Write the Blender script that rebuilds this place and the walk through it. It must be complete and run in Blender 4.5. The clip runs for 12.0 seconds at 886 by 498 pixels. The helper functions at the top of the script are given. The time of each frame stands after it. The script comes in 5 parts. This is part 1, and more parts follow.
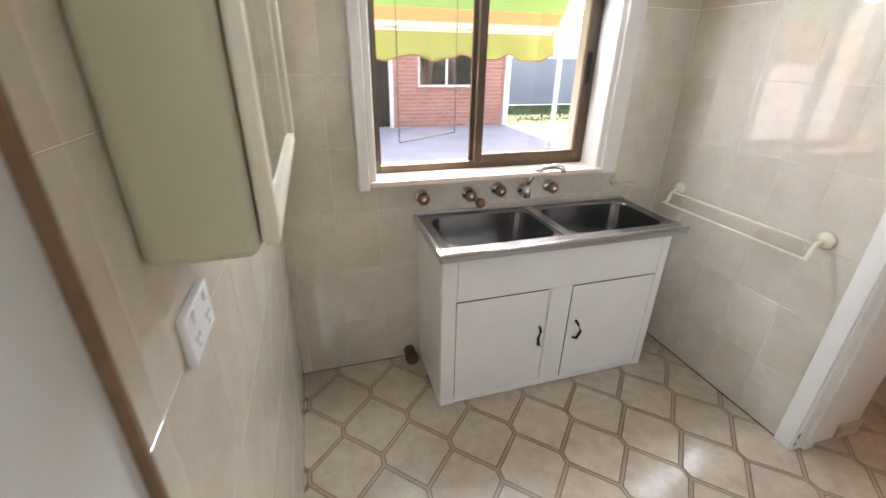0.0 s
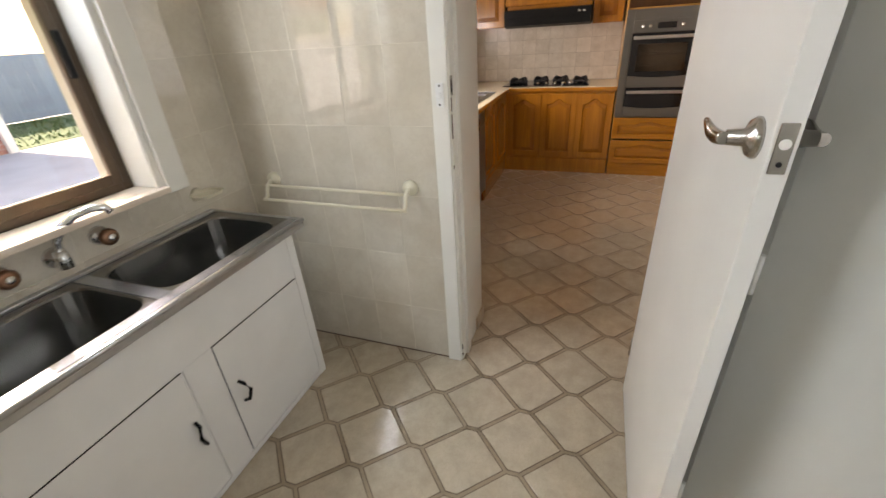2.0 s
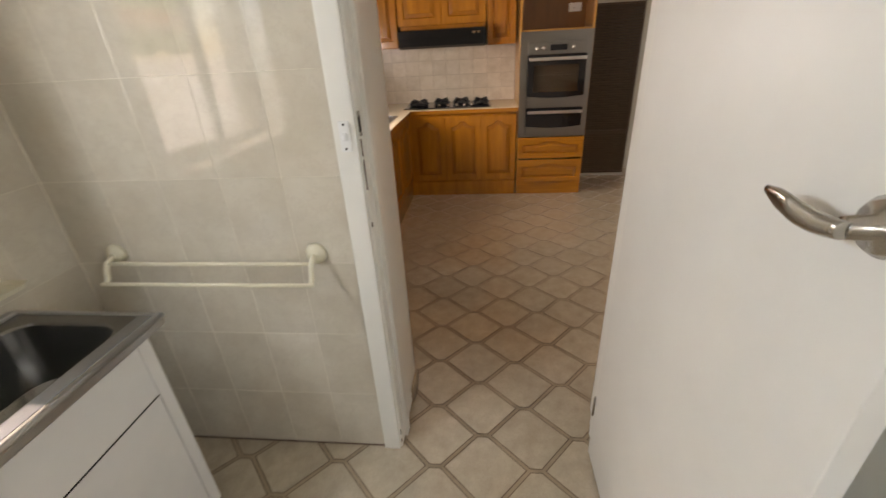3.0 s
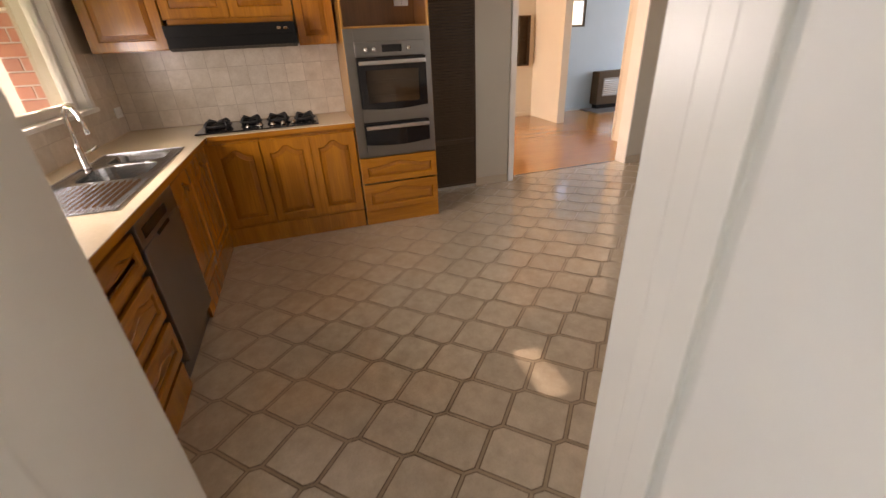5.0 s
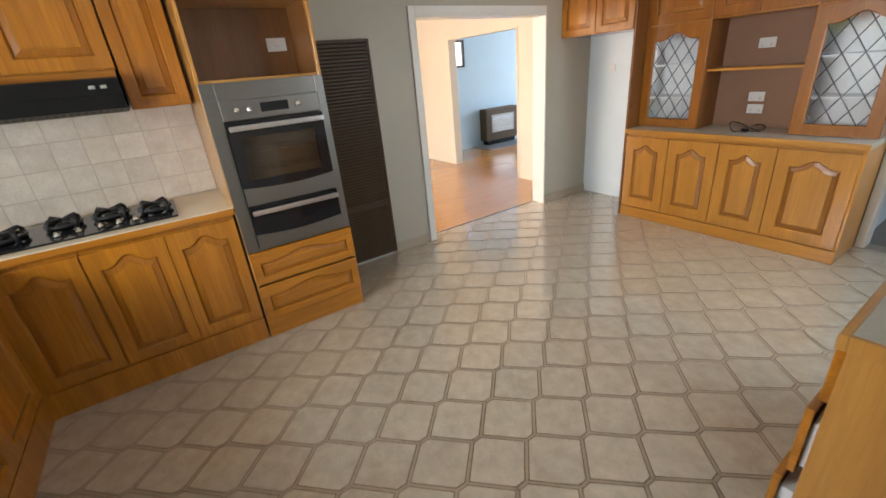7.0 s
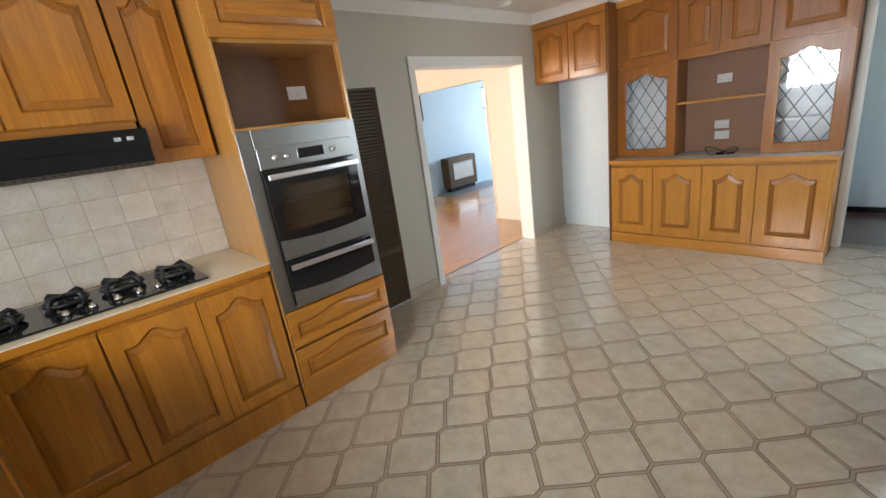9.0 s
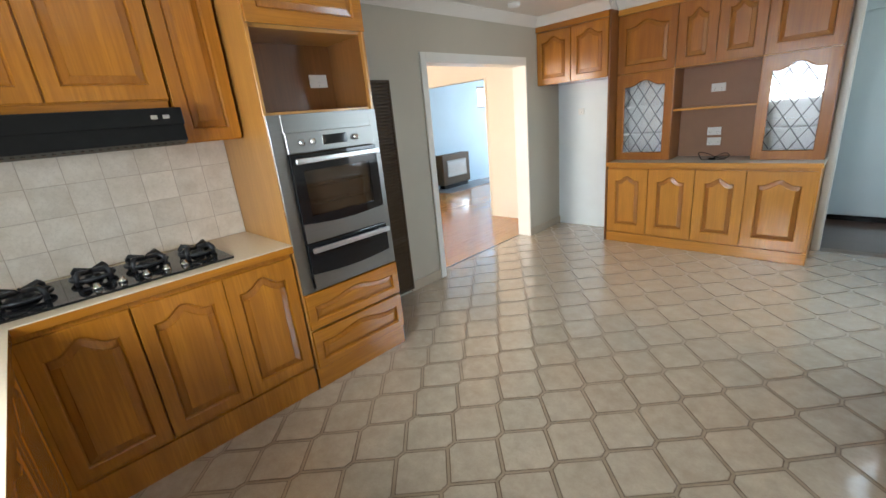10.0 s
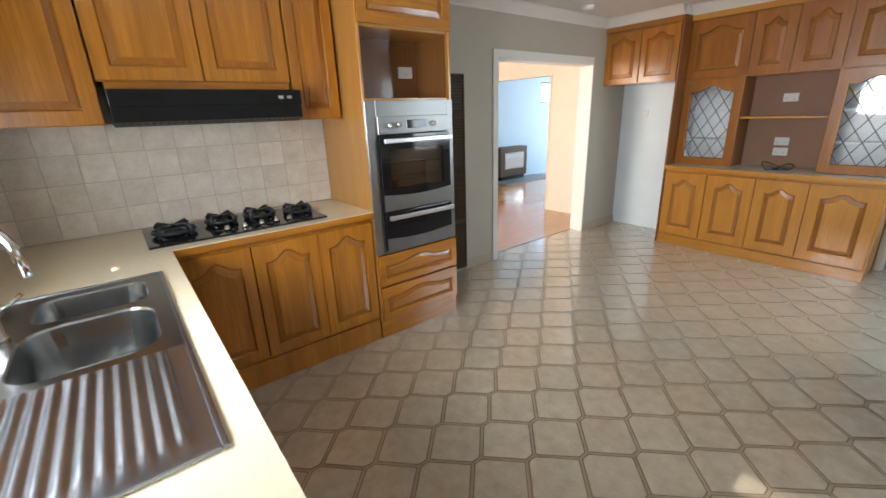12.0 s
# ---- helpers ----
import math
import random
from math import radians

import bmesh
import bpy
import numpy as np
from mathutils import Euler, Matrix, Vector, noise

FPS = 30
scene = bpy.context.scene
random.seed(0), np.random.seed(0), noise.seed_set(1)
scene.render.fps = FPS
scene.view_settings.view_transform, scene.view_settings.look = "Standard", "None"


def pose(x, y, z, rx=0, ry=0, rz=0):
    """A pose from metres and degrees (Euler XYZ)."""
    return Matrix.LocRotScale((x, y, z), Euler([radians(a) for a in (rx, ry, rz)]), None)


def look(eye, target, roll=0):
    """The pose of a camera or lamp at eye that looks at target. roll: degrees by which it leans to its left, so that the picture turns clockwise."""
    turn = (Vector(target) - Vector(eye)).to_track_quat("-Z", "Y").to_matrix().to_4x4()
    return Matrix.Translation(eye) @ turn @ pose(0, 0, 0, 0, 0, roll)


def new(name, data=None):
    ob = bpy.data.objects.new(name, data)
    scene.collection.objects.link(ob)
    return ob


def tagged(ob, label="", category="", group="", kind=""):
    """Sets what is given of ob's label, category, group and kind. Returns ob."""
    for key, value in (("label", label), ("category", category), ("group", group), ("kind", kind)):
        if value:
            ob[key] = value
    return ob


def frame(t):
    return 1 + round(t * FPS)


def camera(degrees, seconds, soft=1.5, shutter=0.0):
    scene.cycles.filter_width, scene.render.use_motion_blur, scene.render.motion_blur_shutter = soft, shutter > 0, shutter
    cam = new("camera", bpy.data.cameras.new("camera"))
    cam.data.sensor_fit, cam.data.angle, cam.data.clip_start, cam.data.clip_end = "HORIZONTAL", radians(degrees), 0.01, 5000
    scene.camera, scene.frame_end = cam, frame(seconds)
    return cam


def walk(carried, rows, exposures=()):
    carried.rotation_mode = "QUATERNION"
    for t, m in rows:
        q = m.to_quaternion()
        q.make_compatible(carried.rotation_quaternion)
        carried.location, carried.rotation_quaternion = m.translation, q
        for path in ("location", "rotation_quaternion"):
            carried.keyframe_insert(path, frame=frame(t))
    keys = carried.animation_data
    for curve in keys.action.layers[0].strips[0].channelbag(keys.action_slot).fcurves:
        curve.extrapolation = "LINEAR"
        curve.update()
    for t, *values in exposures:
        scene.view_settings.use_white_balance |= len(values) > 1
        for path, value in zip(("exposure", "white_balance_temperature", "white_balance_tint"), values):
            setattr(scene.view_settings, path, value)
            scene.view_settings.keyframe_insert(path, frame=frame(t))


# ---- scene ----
EXPO = 2.35
cam = camera(94.2, 12.0, shutter=0.3)
PATH = [
    (0, (0.189, 0.101, 1.521), (0.721, 1.836, 0.681), 0.9),
    (0.5, (0.282, 0.164, 1.546), (1.027, 1.842, 0.753), -2.9),
    (1, (0.316, 0.234, 1.531), (1.394, 1.711, 0.721), -4.5),
    (1.5, (0.341, 0.338, 1.502), (1.826, 1.33, 0.6), -4.0),
    (2, (0.511, 0.351, 1.489), (2.16, 0.987, 0.551), -3.8),
    (2.5, (0.699, 0.389, 1.497), (2.365, 0.946, 0.541), -4.2),
    (3, (0.873, 0.512, 1.498), (2.65, 0.72, 0.605), -3.2),
    (3.5, (1.055, 0.591, 1.484), (2.813, 0.427, 0.544), -1.8),
    (3.7, (1.085, 0.539, 1.484), (2.86, 0.406, 0.572), -4.8),
    (5.3, (1.899, 0.517, 1.471), (3.595, -0.023, 0.558), -2.3),
    (5.5, (1.98, 0.482, 1.479), (3.694, -0.028, 0.583), -2.1),
    (6, (2.206, 0.374, 1.504), (3.959, -0.011, 0.621), -4.4),
    (6.5, (2.379, 0.357, 1.495), (4.072, -0.3, 0.656), -5.5),
    (7, (2.611, 0.44, 1.519), (4.157, -0.548, 0.721), -5.3),
    (7.5, (2.842, 0.479, 1.518), (4.366, -0.605, 0.81), -6.3),
    (7.7, (2.943, 0.509, 1.504), (4.47, -0.587, 0.819), -6.6),
    (9.3, (3.099, 0.964, 1.474), (4.51, -0.331, 0.899), -8.0),
    (9.5, (3.131, 1.004, 1.473), (4.572, -0.268, 0.921), -7.4),
    (10, (3.12, 1.095, 1.464), (4.482, -0.238, 0.859), -5.6),
    (10.5, (3.007, 1.196, 1.455), (4.314, -0.161, 0.785), -4.0),
    (11, (2.927, 1.286, 1.466), (4.235, -0.087, 0.83), -0.9),
    (11.5, (2.95, 1.326, 1.465), (4.37, 0.056, 0.855), -1.4),
    (12, (2.922, 1.388, 1.471), (4.426, 0.229, 0.843), -2.1),
]
walk(cam, [(t, look(eye, target, roll)) for t, eye, target, roll in PATH],
     exposures=[(0.0, EXPO + 0.05, 7600, 28), (0.5, EXPO - 0.24, 7100, 26), (1.5, EXPO - 0.27, 7600, 24), (2.5, EXPO - 0.35, 8500, 24), (3.5, EXPO - 0.4, 8600, 26), (5.5, EXPO - 0.22, 8000, 28),
                (6.5, EXPO + 0.13, 6800, 12), (7.0, EXPO + 0.1, 6600, 12), (9.5, EXPO + 0.08, 6300, 10), (10.0, EXPO + 0.08, 6200, 8), (11.5, EXPO, 6100, 8), (12.0, EXPO, 6300, 10)])

# ---- world, sun and the daylight that stands in the openings ----
SUN_EL, SUN_AZ = 30.5, 3.0          # degrees above the horizon; degrees east of +y
world = bpy.data.worlds.new("sky")
scene.world = world
world.use_nodes = True
wn = world.node_tree.nodes
sky = wn.new("ShaderNodeTexSky")
sky.sky_type, sky.sun_disc = "NISHITA", False
sky.sun_elevation, sky.sun_rotation = radians(SUN_EL), radians(SUN_AZ)
world.node_tree.links.new(sky.outputs[0], wn["Background"].inputs[0])
wn["Background"].inputs[1].default_value = 0.14

sun = new("sun", bpy.data.lights.new("sun", "SUN"))
sun.data.energy, sun.data.angle, sun.data.color = 4.6, radians(0.6), (1.0, 0.94, 0.85)
sd = Vector((math.sin(radians(SUN_AZ)) * math.cos(radians(SUN_EL)), math.cos(radians(SUN_AZ)) * math.cos(radians(SUN_EL)), math.sin(radians(SUN_EL))))
sun.matrix_world = look(sd * 20, (0, 0, 0))


def daylight(name, eye, target, w, h, watts, colour=(0.86, 0.93, 1.0), spread=180):
    """Sky light in the opening of a window."""
    l = new(name, bpy.data.lights.new(name, "AREA"))
    l.data.shape, l.data.size, l.data.size_y, l.data.energy, l.data.color = "RECTANGLE", w, h, watts, colour
    l.data.spread = radians(spread)
    l.matrix_world = look(eye, target)
    return l


daylight("laundry_window_light", (0.975, 1.972, 1.925), (0.72, 0.9, 1.1), 1.0, 0.15, 5.4, (0.58, 0.79, 1.0))
daylight("kitchen_window_sky", (4.0, 1.985, 1.82), (4.15, 0.0, 1.35), 0.78, 0.42, 1.5, (0.86, 0.93, 1.0), 95)
daylight("kitchen_window_light", (4.0, 1.985, 1.4), (4.15, 0.0, 1.25), 0.78, 0.4, 6.3, (0.86, 0.93, 1.0), 155)
# added fill from the unseen west side, to brighten dresser and floor
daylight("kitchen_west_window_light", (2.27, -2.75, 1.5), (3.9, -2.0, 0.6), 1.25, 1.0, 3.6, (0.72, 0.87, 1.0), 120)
# unseen source added in the entry to lift the laundry
daylight("entry_window_light", (-0.03, -1.1, 1.5), (1.4, -1.0, 1.2), 0.7, 0.95, 5.0, (0.62, 0.81, 1.0))
# dining, lounge and hall windows are unseen, assumed so these rooms have daylight
daylight("dining_window_light", (7.6, 2.9, 1.3), (7.6, 0.0, 0.9), 2.4, 1.7, 34, (1.0, 0.97, 0.92))
daylight("lounge_window_light", (7.4, -8.9, 1.4), (7.8, 0.0, 1.0), 2.4, 1.5, 36, (0.72, 0.86, 1.0))
daylight("hall_window_light", (0.9, -4.4, 1.4), (4.0, -4.4, 1.2), 0.9, 1.2, 2.2, (0.75, 0.88, 1.0))


# ---- materials ----
def nodes_of(name):
    m = bpy.data.materials.new(name)
    m.use_nodes = True
    nt = m.node_tree
    return m, nt, nt.nodes["Principled BSDF"]


def tex_noise(nt, vec, scale, detail=4.0, rough=0.55):
    n = nt.nodes.new("ShaderNodeTexNoise")
    n.inputs["Scale"].default_value, n.inputs["Detail"].default_value, n.inputs["Roughness"].default_value = scale, detail, rough
    if vec:
        nt.links.new(vec, n.inputs["Vector"])
    return n.outputs["Fac"]


def ramp(nt, fac, stops):
    r = nt.nodes.new("ShaderNodeValToRGB")
    els = r.color_ramp.elements
    while len(els) < len(stops):
        els.new(0.5)
    for e, (p, c) in zip(els, stops):
        e.position, e.color = p, (*c, 1)
    nt.links.new(fac, r.inputs[0])
    return r.outputs[0]


def mixc(nt, fac, a, b, mode="MIX"):
    m = nt.nodes.new("ShaderNodeMix")
    m.data_type, m.blend_type = "RGBA", mode
    for sock, v in ((m.inputs["Factor"], fac), (m.inputs["A"], a), (m.inputs["B"], b)):
        if isinstance(v, bpy.types.NodeSocket):
            nt.links.new(v, sock)
        else:
            sock.default_value = v if isinstance(v, float) else (*v, 1)
    return m.outputs["Result"]


def bump(nt, bsdf, height, strength, dist=0.01):
    b = nt.nodes.new("ShaderNodeBump")
    b.inputs["Strength"].default_value, b.inputs["Distance"].default_value = strength, dist
    nt.links.new(height, b.inputs["Height"])
    nt.links.new(b.outputs[0], bsdf.inputs["Normal"])


def coords(nt, scale=(1, 1, 1), random_shift=0.0):
    tc = nt.nodes.new("ShaderNodeTexCoord")
    mp = nt.nodes.new("ShaderNodeMapping")
    mp.inputs["Scale"].default_value = scale
    nt.links.new(tc.outputs["Object"], mp.inputs["Vector"])
    if random_shift:
        oi = nt.nodes.new("ShaderNodeObjectInfo")
        mu = nt.nodes.new("ShaderNodeMath")
        mu.operation, mu.inputs[1].default_value = "MULTIPLY", random_shift
        nt.links.new(oi.outputs["Random"], mu.inputs[0])
        nt.links.new(mu.outputs[0], mp.inputs["Location"])
    return mp.outputs[0]


def paint(name, colour, rough=0.5, blotch=0.06, scale=3.0, bumps=0.05, grain=120.0, metal=0.0, spec=0.5):
    """A painted or plain surface with faint blotches and a fine grain."""
    m, nt, b = nodes_of(name)
    v = coords(nt)
    n = tex_noise(nt, v, scale, 5)
    dark = tuple(c * (1 - blotch) for c in colour)
    light = tuple(min(1, c * (1 + blotch)) for c in colour)
    nt.links.new(ramp(nt, n, [(0.3, dark), (0.7, light)]), b.inputs["Base Color"])
    b.inputs["Roughness"].default_value, b.inputs["Metallic"].default_value = rough, metal
    b.inputs["Specular IOR Level"].default_value = spec
    if bumps:
        bump(nt, b, tex_noise(nt, v, grain, 3), bumps, 0.004)
    return m


def wood(name, axis, light=(0.53, 0.198, 0.014), dark=(0.205, 0.064, 0.005), rough=0.27, shift=7.0, gloss=0.6):
    """Varnished timber with its grain along one axis of the part."""
    m, nt, b = nodes_of(name)
    sc = [9.0, 9.0, 9.0]
    sc[axis] = 0.8
    v = coords(nt, sc, shift)
    big = tex_noise(nt, v, 1.4, 3, 0.6)
    sc2 = [70.0, 70.0, 70.0]
    sc2[axis] = 2.5
    fine = tex_noise(nt, coords(nt, sc2, shift), 1.6, 4, 0.65)
    c = ramp(nt, big, [(0.28, dark), (0.5, tuple((a + d) / 2 for a, d in zip(light, dark))), (0.72, light)])
    c2 = mixc(nt, ramp(nt, fine, [(0.42, (0, 0, 0)), (0.62, (0.55, 0.55, 0.55))]), c, tuple(x * 0.72 for x in dark))
    c3 = mixc(nt, 0.4, c2, light)
    nt.links.new(c3, b.inputs["Base Color"])
    b.inputs["Roughness"].default_value = rough
    b.inputs["Coat Weight"].default_value, b.inputs["Coat Roughness"].default_value = gloss, 0.11
    bump(nt, b, fine, 0.06, 0.003)
    return m


def stone_tile(name, a, b_, vein, rough, scale, veins=0.35, shift=20.0, tint=0.06, spec=0.5, relief=0.03):
    """Glazed tile with clouds and veins, each piece a little different."""
    m, nt, b = nodes_of(name)
    v = coords(nt, (1, 1, 1), shift)
    n = tex_noise(nt, v, scale, 6, 0.6)
    n2 = tex_noise(nt, v, scale * 2.6, 8, 0.7)
    c = ramp(nt, n, [(0.3, a), (0.7, b_)])
    c = mixc(nt, ramp(nt, n2, [(0.47, (0, 0, 0)), (0.5, (veins,) * 3), (0.53, (0, 0, 0))]), c, vein)
    oi = nt.nodes.new("ShaderNodeObjectInfo")
    c = mixc(nt, 1.0, c, ramp(nt, oi.outputs["Random"], [(0.0, (1 - tint,) * 3), (1.0, (1.0, 1.0, 1.0))]), "MULTIPLY")
    nt.links.new(c, b.inputs["Base Color"])
    b.inputs["Roughness"].default_value, b.inputs["Specular IOR Level"].default_value = rough, spec
    bump(nt, b, n2, relief, 0.004)
    return m


def metal(name, colour, rough, streak=None):
    m, nt, b = nodes_of(name)
    b.inputs["Metallic"].default_value = 1.0
    sc = [40.0, 40.0, 40.0]
    if streak is not None:
        sc = [300.0, 300.0, 300.0]
        sc[streak] = 3.0
    n = tex_noise(nt, coords(nt, sc), 1.0, 3)
    nt.links.new(ramp(nt, n, [(0.3, tuple(c * 0.93 for c in colour)), (0.7, colour)]), b.inputs["Base Color"])
    b.inputs["Roughness"].default_value = rough
    return m


def glass(name, tint=(1, 1, 1), rough=0.0):
    m, nt, b = nodes_of(name)
    b.inputs["Base Color"].default_value = (*tint, 1)
    b.inputs["Transmission Weight"].default_value, b.inputs["Roughness"].default_value, b.inputs["IOR"].default_value = 1.0, rough, 1.45
    return m


WOOD_Z = wood("varnished_oak_upright", 2)
WOOD_X = wood("varnished_oak_level", 0)
WOOD_Y = wood("varnished_oak_deep", 1)
# panel bevels, a darker oak than the fields they surround
MOULDING = wood("darker_oak_moulding", 2, (0.43, 0.153, 0.01), (0.17, 0.05, 0.003), 0.26)
WOOD_PALE = wood("pale_oak_panel", 2, (0.56, 0.27, 0.06), (0.4, 0.165, 0.028), 0.34)
# niche oak darkened to stand for shade inside the recess
WOOD_DARK = wood("niche_oak_in_shade", 2, (0.25, 0.1, 0.024), (0.16, 0.06, 0.013), 0.42)
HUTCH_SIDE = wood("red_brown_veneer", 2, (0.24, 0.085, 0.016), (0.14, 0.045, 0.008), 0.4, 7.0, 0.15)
# upper dresser doors: same oak, darkened for the weaker light there
HUTCH_TOP = wood("hutch_oak_upper_shaded", 2, (0.42, 0.148, 0.012), (0.2, 0.056, 0.004), 0.36, 7.0, 0.14)
HUTCH_MOULD = wood("hutch_moulding", 2, (0.42, 0.165, 0.02), (0.24, 0.08, 0.008), 0.36, 7.0, 0.12)
# dresser oak lightened for the window sheen on the lower doors
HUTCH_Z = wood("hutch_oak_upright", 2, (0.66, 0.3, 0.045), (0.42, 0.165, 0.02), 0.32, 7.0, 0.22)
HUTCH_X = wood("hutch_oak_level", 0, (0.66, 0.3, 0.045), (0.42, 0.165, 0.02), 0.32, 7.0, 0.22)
FLOORWOOD = wood("polished_floorboards", 1, (0.6, 0.29, 0.095), (0.38, 0.155, 0.045), 0.2, 11.0)
HALLWOOD = wood("dark_hall_boards", 0, (0.12, 0.06, 0.035), (0.06, 0.03, 0.018), 0.3)
WALLPAINT = paint("wall_paint_cream", (0.47, 0.43, 0.345), 0.5, 0.03, 2.0, 0.06, 90)
WHITE = paint("gloss_white_paint", (0.78, 0.76, 0.7), 0.3, 0.03, 4.0, 0.04, 40)
DOORWHITE = paint("door_white_paint", (0.76, 0.74, 0.69), 0.38, 0.03, 3.0, 0.05, 60)
CABWHITE = paint("enamel_white", (0.8, 0.79, 0.76), 0.28, 0.03, 6.0, 0.05, 30)
CEILING = paint("ceiling_white", (0.74, 0.7, 0.64), 0.8, 0.02, 2.0, 0.03)
BLUEWALL = paint("lounge_wall_pale_blue", (0.4, 0.52, 0.61), 0.6, 0.03, 2.0, 0.05)
DINWALL = paint("dining_wall_cream", (0.74, 0.69, 0.58), 0.6, 0.03, 2.0, 0.05)
GREYWALL = paint("grey_green_wall", (0.6, 0.6, 0.56), 0.55, 0.03, 3.0, 0.04)
FRIDGEWHITE = paint("lining_white_paint", (0.72, 0.78, 0.8), 0.4, 0.03, 3.0, 0.03)
PALEBLUE = paint("cupboard_pale_paint", (0.62, 0.68, 0.68), 0.35, 0.03, 3.0, 0.03)
LAMINATE = paint("cream_laminate", (0.72, 0.6, 0.42), 0.24, 0.04, 60.0, 0.02, 200)
GREYLAM = paint("grey_laminate", (0.46, 0.43, 0.36), 0.28, 0.05, 60.0, 0.02, 200)
SLATE = paint("hearth_slate", (0.15, 0.16, 0.175), 0.35, 0.12, 12.0, 0.05)
SKIRT = paint("beige_skirting_paint", (0.45, 0.37, 0.27), 0.4, 0.05, 5.0)
CREAMPL = paint("cream_plastic", (0.72, 0.66, 0.5), 0.3, 0.03, 8.0, 0.0)
WHITEPL = paint("white_plastic", (0.8, 0.8, 0.78), 0.28, 0.02, 8.0, 0.0)
KHAKI = paint("khaki_steel_paint", (0.5, 0.475, 0.33), 0.4, 0.03, 4.0, 0.02)
BLACK = paint("black_enamel", (0.01, 0.0095, 0.009), 0.26, 0.1, 20.0, 0.02, spec=0.18)
BLACKGL = paint("black_glass", (0.01, 0.01, 0.011), 0.06, 0.05, 20.0, 0.0)
IRON = paint("cast_iron_black", (0.014, 0.014, 0.015), 0.4, 0.1, 60.0, 0.1)
BROWNMET = paint("brown_louvre_steel", (0.08, 0.052, 0.03), 0.42, 0.1, 20.0, 0.02, spec=0.2)
BRONZE = paint("bronze_aluminium", (0.09, 0.06, 0.038), 0.38, 0.08, 20.0, 0.02, metal=0.4)
STEEL = metal("brushed_steel", (0.275, 0.265, 0.25), 0.36, 0)
HANDLEST = metal("satin_handle_steel", (0.72, 0.72, 0.72), 0.28)
STEELDW = metal("dishwasher_steel", (0.3, 0.3, 0.3), 0.36, 2)
# painted tones of one steel: sky on drainer, sun on rim, shaded bowls
SINKST = metal("worn_skylit_sink_steel", (0.44, 0.465, 0.52), 0.26)
BOWLST = metal("shaded_bowl_steel", (0.32, 0.32, 0.31), 0.25)
RIMST = metal("sunlit_rim_steel", (0.48, 0.48, 0.48), 0.28)
TROUGHST = metal("shaded_trough_steel", (0.235, 0.225, 0.21), 0.27)
CHROME = metal("chrome", (0.78, 0.78, 0.78), 0.08)
NICKEL = metal("satin_nickel", (0.52, 0.49, 0.45), 0.22)
COPPER = metal("tarnished_copper", (0.3, 0.16, 0.1), 0.3)
DARKHOLE = paint("shadow_gap_black", (0.01, 0.009, 0.008), 0.9, 0.05, 10.0, 0.0)
RUST = paint("rusty_pipe", (0.1, 0.05, 0.03), 0.7, 0.4, 60.0, 0.3)
# sill timber whitened to stand for the sun glare on it
SILL = wood("worn_sunlit_sill_timber", 0, (0.84, 0.76, 0.66), (0.66, 0.5, 0.36), 0.3)
TRIMBROWN = paint("brown_tile_trim", (0.22, 0.13, 0.07), 0.5, 0.2, 30.0)
MIRROR = metal("mirror_silver", (0.88, 0.9, 0.88), 0.015)
PANE = glass("window_glass")
OVENGL = glass("oven_glass", (0.6, 0.55, 0.5))
SPLASHGROUT = paint("splashback_grout", (0.44, 0.36, 0.28), 0.8, 0.08, 30.0, 0.1)
GROUT = paint("tile_grout", (0.78, 0.72, 0.6), 0.8, 0.08, 30.0, 0.1)
WALLTILE = stone_tile("cream_marble_tile", (0.58, 0.51, 0.405), (0.71, 0.65, 0.545), (0.55, 0.475, 0.38), 0.022, 5.0, spec=0.9, relief=0.012)
SPLASH = stone_tile("splashback_tile", (0.64, 0.545, 0.43), (0.79, 0.705, 0.6), (0.46, 0.37, 0.29), 0.25, 9.0, 0.3, 20.0, 0.12)
VINYL = stone_tile("vinyl_tile_print", (0.485, 0.4, 0.295), (0.595, 0.505, 0.385), (0.36, 0.28, 0.2), 0.19, 14.0, 0.25, 20.0, 0.06, 0.65)
vb = VINYL.node_tree.nodes["Principled BSDF"]
vb.inputs["Coat Weight"].default_value, vb.inputs["Coat Roughness"].default_value = 1.0, 0.09
vb.inputs["Coat IOR"].default_value = 1.6
VINYLGAP = paint("vinyl_joint_brown", (0.2, 0.14, 0.09), 0.3, 0.1, 40.0, 0.05)
VINYLLINE = paint("vinyl_joint_beige", (0.36, 0.28, 0.19), 0.28, 0.06, 40.0, 0.02)


# ---- building blocks ----
def box(bm, x0, y0, z0, x1, y1, z1, bev=0.0, seg=1):
    c = Matrix.Translation(((x0 + x1) / 2, (y0 + y1) / 2, (z0 + z1) / 2)) @ Matrix.Diagonal((abs(x1 - x0), abs(y1 - y0), abs(z1 - z0), 1))
    vs = bmesh.ops.create_cube(bm, size=1.0, matrix=c)["verts"]
    if bev:
        es = list({e for v in vs for e in v.link_edges})
        bmesh.ops.bevel(bm, geom=es, offset=bev, segments=seg, affect="EDGES", profile=0.6)
    return bm


def cyl(bm, p0, p1, r0, r1=None, n=16, caps=True):
    p0, p1 = Vector(p0), Vector(p1)
    d = p1 - p0
    m = Matrix.Translation((p0 + p1) / 2) @ d.to_track_quat("Z", "Y").to_matrix().to_4x4()
    vs = bmesh.ops.create_cone(bm, cap_ends=caps, segments=n, radius1=r0, radius2=r0 if r1 is None else r1, depth=d.length, matrix=m)["verts"]
    for f in {f for v in vs for f in v.link_faces}:
        f.smooth = len(f.verts) == 4
    return bm


